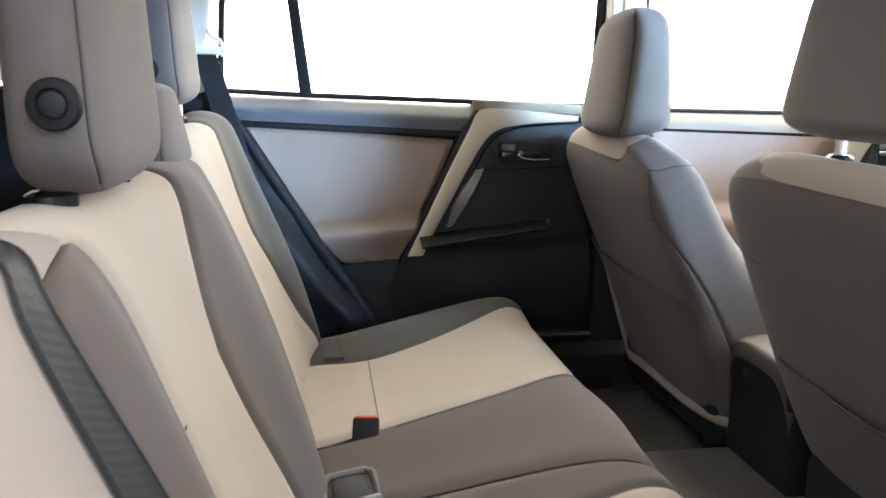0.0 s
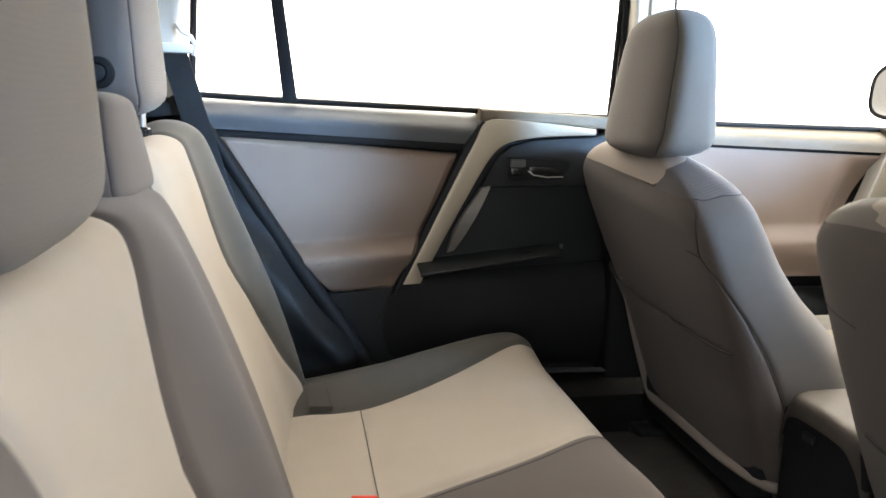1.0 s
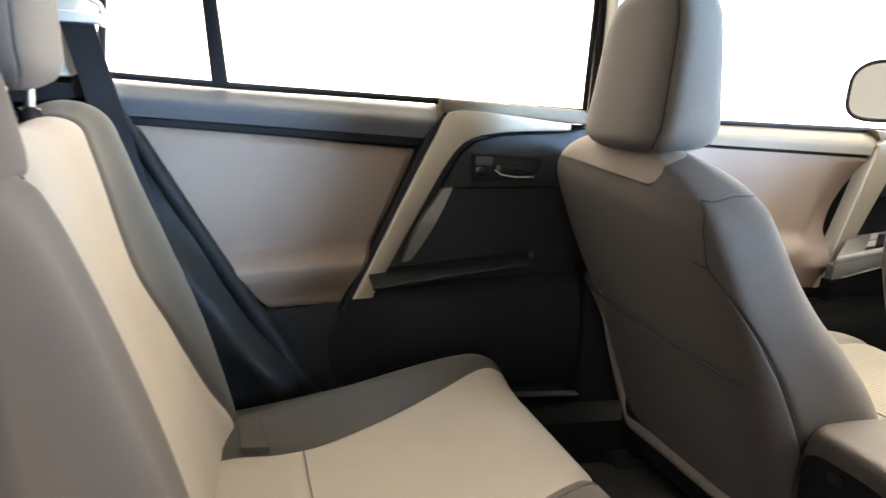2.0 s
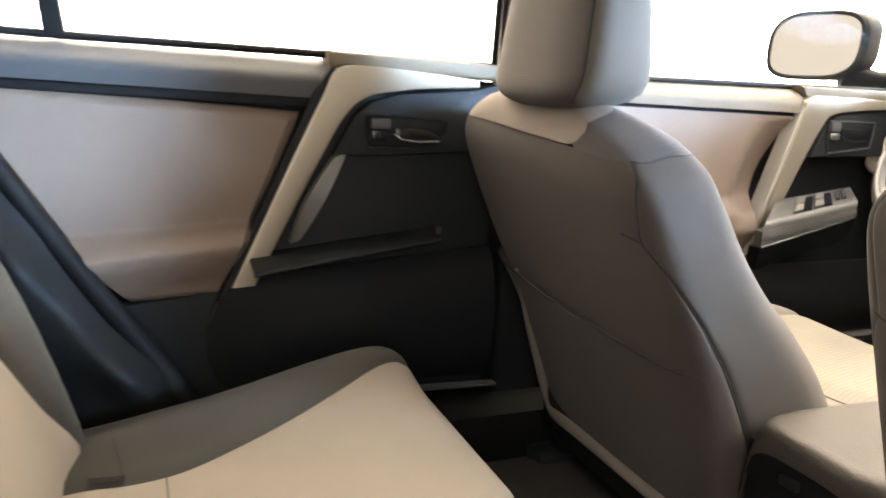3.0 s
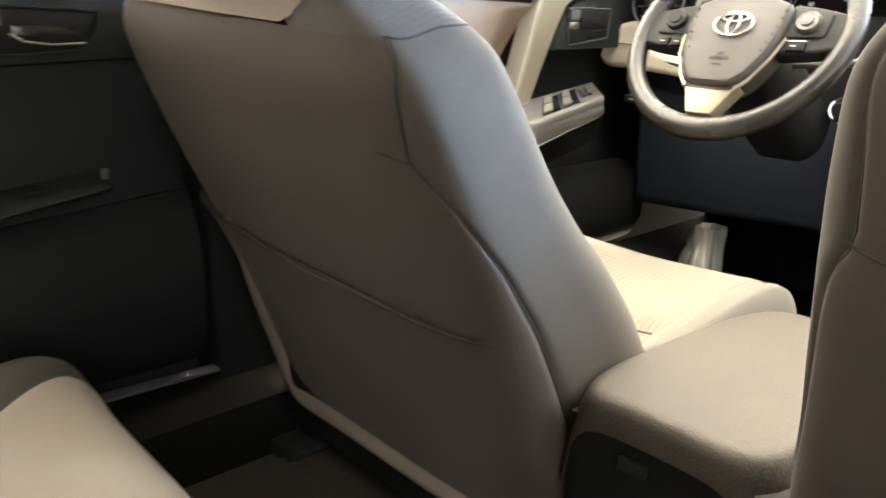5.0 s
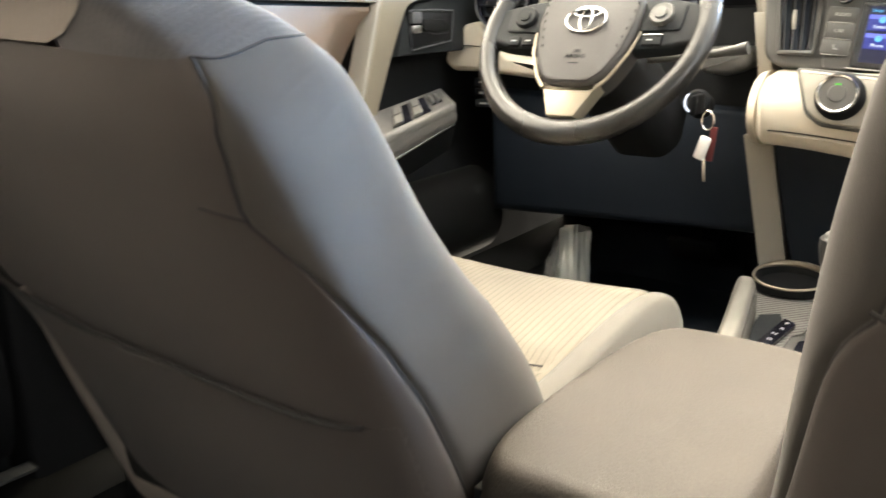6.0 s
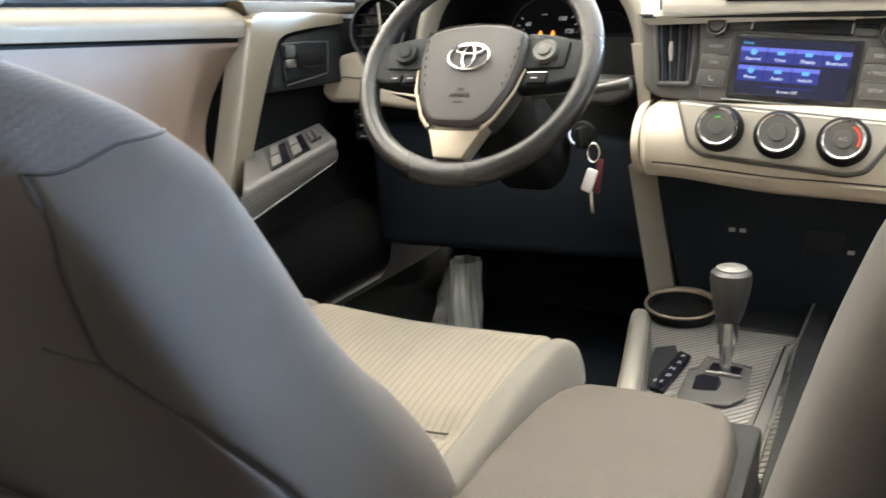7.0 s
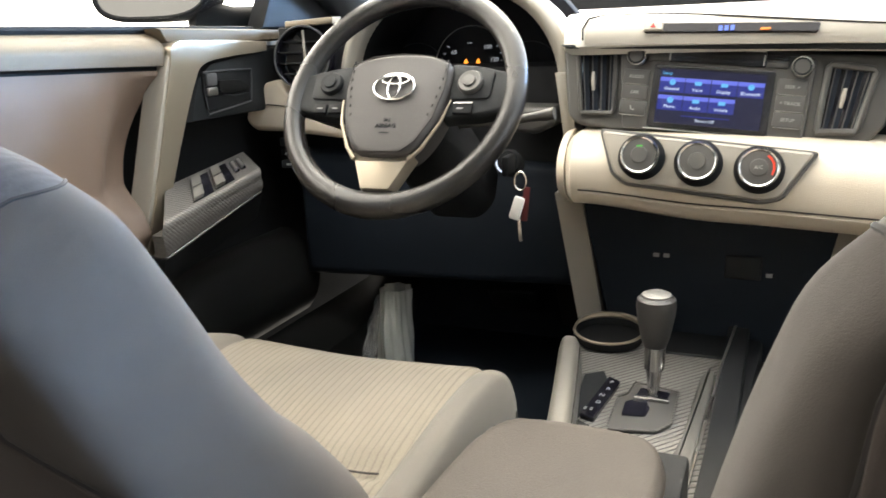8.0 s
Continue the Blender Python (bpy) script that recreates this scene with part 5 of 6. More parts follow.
def on_stack(poly, out0, out1, b=0.003, rnd=0.0, seg=2):
    """A prism on the stack's face: poly in metres right and up of (0, 0.62)."""
    return moved(prism(poly, out0, out1, "z", b, seg, rnd), STK)


def rect(x0, x1, y0, y1):
    return [(x0, y0), (x1, y0), (x1, y1), (x0, y1)]


part("stack_face", on_stack([(-0.208, 0.076), (0.228, 0.046), (0.224, -0.040), (0.190, -0.076), (0.125, -0.078), (0.082, -0.066), (-0.116, -0.053), (-0.180, -0.044), (-0.196, -0.030)], 0.003, -0.05, 0.006, 0.012, 3), STACK, dash, "satin graphite centre stack surround")


def vent(poly, frame_mat, r, tab):
    """Upright vent with a sunk dark cavity; poly: its four corners, left bottom first."""
    (ax, ay), (bx, by), (cx, cy), (dx, dy) = poly

    def at(u, v, h):
        x0, y0 = ax + (bx - ax) * u, ay + (by - ay) * u
        x1, y1 = dx + (cx - dx) * u, dy + (cy - dy) * u
        return STK @ Vector((x0 + (x1 - x0) * v, y0 + (y1 - y0) * v, h))
    v = part("air_vent", on_stack(poly, 0.0052, 0.002, 0.001, 0.006), SCREEN_OFF, dash, "upright air vent with dark vanes")
    ring = [(0, 0), (0.5, 0), (0.93, 0), (1, 0.05), (1, 0.5), (1, 0.95), (0.93, 1), (0.5, 1), (0.07, 1), (0, 0.95), (0, 0.5), (0, 0.05)]
    part("vent_frame", tube([at(a, b, 0.006) for a, b in ring], r, 8, True), frame_mat, v, "grey vent frame")
    for k in range(4):
        u = 0.14 + 0.24 * k
        vane = part("vane", tube([at(u, 0.02, 0.0062), at(u, 0.98, 0.0062)], 0.0009, 6), STACK, v)
        part("vane_blade", shell(lambda p, q: at(u + 0.13 * p, 0.02 + 0.96 * q, 0.0064 - 0.0008 * p), 4, 4, (0.0006, 0, 0)), DASHBLACK, vane)
    part("vane_tab", tube([at(tab, 0.36, 0.012), at(tab, 0.52, 0.013), at(tab, 0.66, 0.012)], [0.0022, 0.0030, 0.0022], 8), GREYTRIM, v, "grey slider tab")
    return v


vent([(-0.175, -0.027), (-0.128, -0.028), (-0.128, 0.061), (-0.184, 0.060)], STACK, 0.0034, 0.42)
vent([(0.140, -0.052), (0.187, -0.052), (0.206, 0.028), (0.150, 0.036)], STACK, 0.0048, 0.45)

radio = part("radio_panel", on_stack([(-0.122, 0.068), (0.136, 0.044), (0.124, -0.064), (-0.114, -0.049)], 0.0085, 0.0, 0.003, 0.006), STACK, dash, "graphite radio panel with screen and keys")
R0 = STK @ Matrix.Translation((0.004, -0.002, 0)) @ pose(0, 0, 0, 0, 0, -4.8)


def on_radio(geo):
    return moved(geo, R0)


part("screen_bezel", on_radio(prism(rect(-0.080, 0.080, -0.052, 0.036), 0.0108, 0.006, "z", 0.002, 2, 0.005)), GLOSS, radio, "gloss black screen bezel")
scr = part("screen", on_radio(prism(rect(-0.070, 0.070, -0.045, 0.030), 0.0120, 0.0100, "z", 0.0005, 1)), SCREEN_DEEP, radio, "lit touch screen with blue menu tiles")
slot = part("disc_slot", on_radio(prism(rect(-0.062, 0.066, 0.040, 0.060), 0.0120, 0.006, "z", 0.002, 2, 0.003)), GLOSS, radio, "gloss disc slot cover")
part("slot_line", on_radio(box(-0.056, 0.060, 0.0475, 0.0495, 0.0115, 0.0128, 0.0004)), SCREEN_OFF, slot)
for x in (-0.060, 0.063):
    part("slot_mark", on_radio(box(x - 0.0008, x + 0.0008, 0.042, 0.056, 0.0118, 0.0130, 0.0003)), STEEL, slot)
part("slot_edge", on_radio(box(-0.060, 0.064, 0.0600, 0.0612, 0.0080, 0.0125, 0.0004)), STEEL, slot, "thin bright edge")
part("screen_edge", on_radio(box(-0.084, 0.080, -0.0545, -0.0530, 0.0080, 0.0118, 0.0005)), CHROME, radio, "thin bright edge")
words = (("General", "Voice", "Display", "Bluetooth"), ("Phone", "Audio", "Vehicle"))
for r, row in enumerate(words):
    for c, w in enumerate(row):
        x0, y0 = -0.0685 + c * 0.0345, 0.0185 - r * 0.0245
        part("menu_tile", on_radio(box(x0, x0 + 0.0335, y0 - 0.0205, y0, 0.0118, 0.0124, 0)), SCREEN_BLUE, scr)
        part("tile_top", on_radio(box(x0, x0 + 0.0335, y0 - 0.0055, y0, 0.0122, 0.0126, 0)), SCREEN_BRIGHT, scr)
        part("menu_icon", on_radio(lathe([(0.0042, 0), (0.0042, 0.0004), (0.0024, 0.0004), (0.0024, 0)], Matrix.Translation((x0 + 0.017, y0 - 0.0065, 0.0126)), 12) if c % 3 == 0 else box(x0 + 0.0125, x0 + 0.0215, y0 - 0.009, y0 - 0.004, 0.0126, 0.0130, 0)), SCREEN_CYAN, scr)
        label_text(w, 0.0062, R0 @ Matrix.Translation((x0 + 0.017, y0 - 0.0155, 0.0127)), SCREEN_TEXT, "menu_word", scr)
label_text("Setup", 0.0058, R0 @ Matrix.Translation((-0.060, 0.0240, 0.0124)), SCREEN_CYAN, "menu_word", scr)
part("tile_top", on_radio(box(-0.034, 0.030, -0.0340, -0.0325, 0.0122, 0.0126, 0)), SCREEN_BLUE, scr)
label_text("Screen Off", 0.0058, R0 @ Matrix.Translation((-0.002, -0.0385, 0.0124)), SCREEN_TEXT, "menu_word", scr)
for sx, kx_, texts in ((-0.1025, (-0.1055, 0.0445), ("AUDIO", "CAR", "")), (0.1025, (0.1105, 0.0430), ("SEEK >", "< TRACK", "SETUP"))):
    for k, w in enumerate(texts):
        y = 0.0165 - 0.0218 * k
        kx = part("radio_key", on_radio(box(sx - 0.0185, sx + 0.0185, y - 0.0100, y + 0.0105, 0.006, 0.0105, 0.002)), STACK, radio, "graphite radio key")
        if w:
            label_text(w, 0.0064, R0 @ Matrix.Translation((sx, y, 0.0106)), LETTER, "key_word", kx)
        else:
            part("phone_mark", on_radio(tube([(sx - 0.003, y + 0.003, 0.0107), (sx - 0.002, y - 0.002, 0.0107), (sx + 0.003, y - 0.003, 0.0107)], 0.0009, 6)), LETTER, kx)
        part("key_edge", on_radio(box(sx - 0.0165, sx + 0.0175, y - 0.0114, y - 0.0106, 0.008, 0.0112, 0.0002)), CHROME, kx)
    kb = part("radio_knob", on_radio(lathe([(0.0135, 0.006), (0.0135, 0.016), (0.0120, 0.0200), (0.0095, 0.0205), (0, 0.0200)], Matrix.Translation((*kx_, 0)), 28)), DARKP, radio, "charcoal dial")
    part("knob_ring", on_radio(tube([(kx_[0] + 0.0122 * math.cos(k * 0.2618), kx_[1] + 0.0122 * math.sin(k * 0.2618), 0.0185) for k in range(24)], 0.0017, 6, True)), CHROME, kb)
    part("knob_face", on_radio(lathe([(0.0095, 0.0203), (0.0085, 0.0212), (0.0, 0.0214)], Matrix.Translation((*kx_, 0)), 24)), STACK, kb)
    x0 = kx_[0] + (0.017 if sx < 0 else -0.045)
    part("small_key", on_radio(box(x0, x0 + 0.028, 0.040, 0.049, 0.006, 0.0115, 0.0015)), STACK, radio)
    part("small_key", on_radio(box(x0, x0 + 0.028, 0.0505, 0.056, 0.006, 0.0105, 0.0012)), GLOSS, radio)

# trim band and groove below the upper pad, then the clock strip
def band_top(y):
    return curve([(-0.42, 0.688), (-0.35, 0.695), (-0.20, 0.706), (-0.086, 0.716), (0.043, 0.727), (0.150, 0.7285), (0.172, 0.7285)])(y)


def fascia(u, v):
    y = 0.168 - 0.580 * v
    zb = 0.691 - 0.012 * v
    z = zb + (max(band_top(y), zb + 0.001) - zb) * u
    s_ = min(max((z - 0.688 + 0.02 * smooth(0.0, -0.7, y)) / 0.042, 0.0), 1.0)
    return (1.0835 + 0.035 * (1 - math.sqrt(1 - s_ * s_)), y, z)


# trim band laid over the pad; its grey also carries this face's weaker light
part("clock_fascia", shell(fascia, 12, 60, (0.004, 0, 0)), GREYTRIM, dash, "satin grey trim band round the clock, toned down for its weaker light")
part("pad_groove", tube([(1.0855, 0.171, 0.697), (1.089, 0.1725, 0.712), (1.101, 0.166, 0.7265)] + [Vector(fascia(1.0, k / 30)) + Vector((0.0, 0, 0.0012)) for k in range(1, 31)], 0.0014, 6), SEAM, dash, "dark joint above the band")
ck = part("clock_strip", moved(prism([(-0.085, 0.010), (0.135, 0.002), (0.132, -0.011), (-0.085, -0.004)], 0.004, -0.004, "z", 0.001, 1, 0.003), facing((1.0885, 0, 0.707), (0, -1, 0), (0.45, 0, 0.89))), SCREEN_OFF, dash, "dark clock strip")
CK = facing((1.087, 0, 0.707), (0, -1, 0), (0.45, 0, 0.89))
part("hazard_key", moved(prism([(-0.086, 0.011), (-0.060, 0.010), (-0.060, -0.003), (-0.086, -0.002)], 0.007, 0.0, "z", 0.0015, 1), CK), GREYTRIM, ck, "hazard light key")
part("hazard_mark", moved(prism([(-0.077, 0.0015), (-0.069, 0.0013), (-0.073, 0.0075)], 0.0078, 0.006, "z", 0), CK), REDGLOW, ck)
part("clock_digits", merge(*[moved(box(0.012 + k * 0.0075, 0.0168 + k * 0.0075, -0.0055, 0.0015, 0.0040, 0.0052, 0), CK) for k in range(3)]), CLOCK_BLUE, ck, "blue clock digits")
part("airbag_lamp", moved(box(0.064, 0.076, -0.0060, -0.0035, 0.0040, 0.0052, 0), CK), AMBER, ck)


# beige padded ledge with the heater dials
def ledge(u, v):
    """Rounded roll along the dash; its left end curls round."""
    y = 0.205 - 0.93 * v
    a = -0.35 + 2.75 * u
    end = smooth(0.0, 0.028, 0.205 - y)
    rise = -0.02 * smooth(0.05, -0.5, y)
    cx, cz = 1.118, 0.513 + rise
    rx, rz = 0.092 * (0.35 + 0.65 * end), 0.056 * (0.55 + 0.45 * end)
    x = cx - rx * math.copysign(abs(math.sin(a)) ** 0.8, math.sin(a))
    z = cz + rz * math.copysign(abs(math.cos(a)) ** 0.8, math.cos(a))
    z -= 0.017 * smooth(0.17, -0.02, y) * smooth(0.45, 0.95, u)
    return (x, y, z)


led = part("padded_ledge", shell(ledge, 24, 60, (0.02, 0, 0)), HIDE, dash, "beige stitched vinyl pad across the dash")
part("ledge_end", lathe([(0.0, 0.0), (0.03, 0.0), (0.052, -0.006), (0.056, -0.018)], Matrix.Translation((1.118, 0.205, 0.513)) @ pose(0, 0, 0, -90, 0, 0), 30, 1.4, 1.0), HIDE, led)
part("stitch_line", tube([Vector(ledge(0.80, 0.045 + 0.95 * k / 40)) + Vector((-0.0006, 0, -0.0004)) for k in range(41)], 0.0011, 6), SEAM, led)
part("ledge_fold", tube([Vector(ledge(0.83, 0.045 + 0.95 * k / 40)) + Vector((0.0006, 0, 0.0004)) for k in range(41)], 0.0030, 8), HIDE, led, "rolled edge below the stitching")
HT = facing((1.036, 0, 0.535), (0, -1, 0), (0.30, 0, 0.954))
hp = part("heater_panel", moved(prism([(-0.132, 0.040), (-0.10, 0.036), (0.140, 0.014), (0.102, -0.044), (0.080, -0.049), (-0.095, -0.031), (-0.112, -0.018)], 0.014, -0.03, "z", 0.004, 3, 0.008), HT), GREYTRIM, dash, "satin grey heater panel")
part("panel_gap", moved(prism([(-0.136, 0.043), (-0.10, 0.040), (0.146, 0.016), (0.106, -0.046), (0.081, -0.0525), (-0.097, -0.0345), (-0.116, -0.020)], 0.010, -0.03, "z", 0.002, 2, 0.008), HT), STACK, hp, "dark joint round the panel")
for k, dx in enumerate((-0.074, 0.0, 0.075)):
    zc = 0.006 - 0.0065 * k
    m = HT @ Matrix.Translation((dx, zc - 0.003, 0.014)) @ Matrix.Diagonal((0.95, 0.95, 0.95, 1))
    kn = part("heater_dial", moved(lathe([(0.0325, 0.0), (0.0325, 0.007), (0.0290, 0.012), (0.0275, 0.020), (0.0255, 0.0235), (0, 0.0235)], Matrix.Identity(4), 44), m), BLACK, dash, "black heater dial with chrome ring")
    part("dial_ring", moved(lathe([(0.0268, 0.0215), (0.0266, 0.0245), (0.0250, 0.0266), (0.0230, 0.0258), (0.0222, 0.0240)], Matrix.Identity(4), 44), m), CHROME, kn, "broad chrome ring")
    part("dial_face", moved(lathe([(0.0235, 0.022), (0.0230, 0.0248), (0.0120, 0.0255), (0.0110, 0.0272), (0.0, 0.0274)], Matrix.Identity(4), 36), m), STACK, kn, "smoky dial face")
    if k == 0:
        part("dial_lamp", moved(box(-0.004, 0.004, 0.0100, 0.0135, 0.0258, 0.0268, 0), m), GREEN, kn, "green lamp")
    if k == 2:
        part("dial_mark", moved(prism([(0.0205 * math.cos(a), 0.0205 * math.sin(a)) for a in (-0.5, -0.1, 0.3, 0.7, 1.0)] + [(0.0180 * math.cos(a), 0.0180 * math.sin(a)) for a in (1.0, 0.7, 0.3, -0.1, -0.5)], 0.0268, 0.0255, "z", 0), m), RED, kn, "red heat mark")
        label_text("A/C", 0.0068, m @ Matrix.Translation((0, 0, 0.0276)), LETTER, "dial_word", kn)

# lower stack and its slanting side beam
part("lower_fascia", prism([(0.185, 0.47), (-0.20, 0.45), (-0.17, 0.22), (0.125, 0.22)], 1.125, 1.35, "x", 0.006), DASHBLACK, dash, "black lower stack with sockets")
for sy, y0, y1 in ((1, 0.212, 0.178), (-1, -0.222, -0.180)):
    part("side_beam", shell(lambda u, v: (1.085 + 0.030 * v + 0.02 * u, y0 + (y1 - y0) * u - sy * 0.032 * v, 0.475 - 0.215 * u), 16, 6, (0.02, 0, 0)), GREYTRIM, dash, "satin grey slanting beam")
for y in (0.065, 0.05, -0.075, -0.095):
    part("socket_mark", box(1.1225, 1.1245, y - 0.005, y + 0.004, 0.375 + 0.02 * (y < 0) * -1, 0.381 + 0.02 * (y < 0) * -1, 0.0005), LETTER, dash)
part("socket", box(1.121, 1.126, -0.085, -0.035, 0.350, 0.385, 0.002), DARKP, dash, "charcoal socket cover")

# driver's side
part("knee_panel", prism([(0.185, 0.50), (0.72, 0.52), (0.72, 0.28), (0.20, 0.30)], 1.16, 1.30, "x", 0.02, 3), DASHBLACK, dash, "black lower dash panel")
part("pale_side_pad", prism([(0.800, 0.575), (0.785, 0.612), (0.758, 0.640), (0.718, 0.648), (0.695, 0.620), (0.660, 0.590), (0.600, 0.578), (0.560, 0.560), (0.600, 0.545), (0.720, 0.556), (0.780, 0.556)], 1.125, 1.20, "x", 0.012, 4, 0.012), HIDE, dash, "beige pad beside the column")
part("pad_joint", tube([(1.1235, 0.79, 0.601), (1.1235, 0.74, 0.604), (1.1245, 0.705, 0.601)], 0.0010, 6), SEAM, dash)
part("pale_side_pad", prism([(0.30, 0.600), (0.225, 0.598), (0.222, 0.572), (0.255, 0.556), (0.30, 0.560)], 1.13, 1.20, "x", 0.010, 3, 0.010), STACK, dash)
VN = facing((1.135, 0.668, 0.683), (0.1, -1, 0), (0.12, 0, 1))
sv = part("round_vent", moved(lathe([(0.054, -0.02), (0.054, 0.006), (0.0515, 0.010), (0.0490, 0.006), (0.0480, -0.012), (0.0, -0.014)], Matrix.Identity(4), 40), VN), SCREEN_OFF, dash, "round dark side vent with thin grey ring")
part("vent_ring", moved(tube([(0.0518 * math.cos(k * 0.15708), 0.0518 * math.sin(k * 0.15708), 0.009) for k in range(40)], 0.0017, 8, True), VN), BELTPAD, sv, "thin grey ring")
for k in range(4):
    w = 0.046 * math.cos(math.asin(min(abs(-0.027 + 0.018 * k) / 0.048, 0.9)))
    part("vane", moved(box(-w, w, -0.028 + 0.018 * k, -0.026 + 0.018 * k, -0.010, 0.003, 0.0005), VN), DARKP, sv)
part("vent_arm", moved(tube([(0.0, -0.045, 0.004), (0.006, 0.0, 0.007), (0.0, 0.045, 0.004)], 0.0022, 8), VN), GREYTRIM, sv)
part("end_cap", prism([(0.58, 0.74), (0.73, 0.735), (0.73, 0.62), (0.61, 0.62)], 1.150, 1.25, "x", 0.01), BLACK, dash, "black end of the dash")
part("trim_line", prism([(0.605, 0.748), (0.700, 0.744), (0.700, 0.733), (0.605, 0.737)], 1.132, 1.16, "x", 0.003), SILVER, dash, "champagne trim line")
for k in range(3):
    part("dash_switch", box(1.140, 1.165, 0.698, 0.738, 0.528 - 0.020 * k, 0.543 - 0.020 * k, 0.002), GLOSS if k % 2 else DARKP, dash, "small dash switch")
    part("switch_mark", box(1.1385, 1.1405, 0.708, 0.726, 0.534 - 0.020 * k, 0.537 - 0.020 * k, 0), LETTER, dash)

# instrument hood: a slim pale lip round a dark tunnel
def hood_line(v, grow=0.0):
    a = math.pi * v
    y = 0.400 + (0.200 + grow) * math.cos(a)
    return y, 0.590 + (0.215 + grow) * math.sin(a) ** 0.72


def hood_lip(u, v):
    w = 0.05 + 0.90 * v
    y0, z0 = hood_line(w, 0.004)
    y1, z1 = hood_line(w, -0.020)
    k = 2 * u - 1
    return (1.140 - 0.010 * (1 - k * k) + 0.008 * u, y0 + (y1 - y0) * u, z0 + (z1 - z0) * u)


part("hood_lip", shell(hood_lip, 10, 60, (0.03, 0, 0)), GREYTRIM, dash, "pale grey lip of the instrument hood")
part("hood_tunnel", shell(lambda u, v: (1.150 + 0.17 * u, *hood_line(v, -0.019 - 0.010 * u)), 8, 50, (0, 0, 0.004)), BLACK, dash, "dark inside of the hood")
part("hood_top", shell(lambda u, v: (1.152 + 0.22 * u, *hood_line(0.04 + 0.92 * v, 0.002 - 0.030 * u * u)), 10, 50, (0, 0, -0.006)), CREAM, dash, "pale soft hood over the instruments")
part("hood_leg", prism([(0.224, 0.650), (0.198, 0.650), (0.190, 0.556), (0.210, 0.552)], 1.128, 1.17, "x", 0.004), GREYTRIM, dash)
part("cluster_panel", prism([(0.205, 0.56), (0.595, 0.56), (0.585, 0.72), (0.52, 0.79), (0.28, 0.79), (0.215, 0.72)], 1.30, 1.33, "x", 0.004), CLUSTER, dash, "dark instrument cluster")
CL = facing((1.2965, 0.420, 0.657), (0, -1, 0), (0.15, 0, 1)) @ Matrix.Diagonal((0.93, 0.93, 1, 1))
cl = part("speedometer", moved(lathe([(0.071, -0.002), (0.0745, 0.008), (0.0725, 0.010), (0.0700, 0.006), (0.069, 0.001), (0.0, 0.001)], Matrix.Identity(4), 48), CL), CLUSTER, dash, "round dark speedometer")
part("gauge_ring", moved(tube([(0.0725 * math.cos(k * 0.13090), 0.0725 * math.sin(k * 0.13090), 0.009) for k in range(48)], 0.0010, 6, True), CL), LETTER, cl, "thin grey ring")
for w, a in (("60", 146), ("80", 97), ("100", 48), ("120", 12)):
    label_text(w, 0.0115, CL @ Matrix.Translation((0.046 * math.cos(radians(a)), 0.044 * math.sin(radians(a)), 0.002)), DIALGLOW, "dial_number", cl)
for k in range(17):
    a = radians(200 - 13.8 * k)
    part("tick", moved(box(-0.0030, 0.0030, -0.0006, 0.0006, 0.001, 0.002, 0), CL @ pose(0, 0, 0, 0, 0, math.degrees(a)) @ Matrix.Translation((0.062, 0, 0))), DIALGLOW, cl)
for dx in (-0.0125, 0.0125):
    part("warning_lamp", moved(prism([(dx - 0.0042, 0.000), (dx + 0.0042, 0.000), (dx + 0.0036, 0.007), (dx, 0.0125), (dx - 0.0036, 0.007)], 0.003, 0.002, "z", 0), CL), AMBER, cl, "amber warning lamp")
for y, r in ((0.528, 0.058), (0.312, 0.055)):
    SG = facing((1.2975, y, 0.640), (0, -1, 0), (0.15, 0, 1))
    sg = part("side_gauge", moved(lathe([(r - 0.001, -0.002), (r + 0.002, 0.006), (r, 0.008), (r - 0.003, 0.001), (0, 0.001)], Matrix.Identity(4), 40), SG), CLUSTER, dash, "small dark gauge")
    part("gauge_ring", moved(tube([(r * math.cos(k * 0.15708), r * math.sin(k * 0.15708), 0.007) for k in range(40)], 0.0009, 6, True), SG), BELTPAD, sg)
part("warning_lamp", box(1.294, 1.297, 0.398, 0.404, 0.738, 0.741, 0), REDGLOW, cl, "small red lamp")

# ---------------------------------------------------------------- steering wheel
WC, WT, WR = Vector((0.885, 0.365, 0.636)), radians(36), 0.1575
WM = facing(WC, (0, -1, 0), (math.sin(WT), 0, math.cos(WT)))
wheel = thing("steering_wheel", WC, "grey grained steering wheel with satin lower spoke", "steering wheel")
rim_pts, rim_r = [], []
for k in range(72):
    a = 6.28319 * k / 72
    rim_pts.append((WR * math.cos(a), WR * math.sin(a) + 0.001, 0))
    rim_r.append(0.0146 + 0.0025 * max(0, -math.sin(a)) ** 3)
part("rim", moved(tube(rim_pts, rim_r, 16, True), WM), RIMHIDE, wheel, "grey grained rim")


pad = [(-0.074, 0.040), (-0.045, 0.052), (0.0, 0.056), (0.045, 0.052), (0.074, 0.040), (0.075, 0.000), (0.067, -0.044), (0.049, -0.080), (0.030, -0.096), (-0.030, -0.096), (-0.049, -0.080), (-0.067, -0.044), (-0.075, 0.000)]
hub = part("hub", moved(merge(prism(pad, 0.020, -0.02, "z", 0.010, 4, 0.028)), WM), HUB, wheel, "dark grained airbag hub")
part("hub_seam", moved(tube([(x * 0.93, y * 0.93, 0.0205) for x, y in pad], 0.0008, 5, True), WM), SEAM, hub)
st = []
for sgn in (-1, 1):
    for k in range(14):
        t_ = k / 14
        x, y = sgn * (0.067 - 0.002 * t_ - 0.014 * t_ * t_), 0.040 - 0.090 * t_
        st.append(moved(box(x - 0.0005, x + 0.0005, y - 0.0018, y + 0.0018, 0.0195, 0.0215, 0), WM))
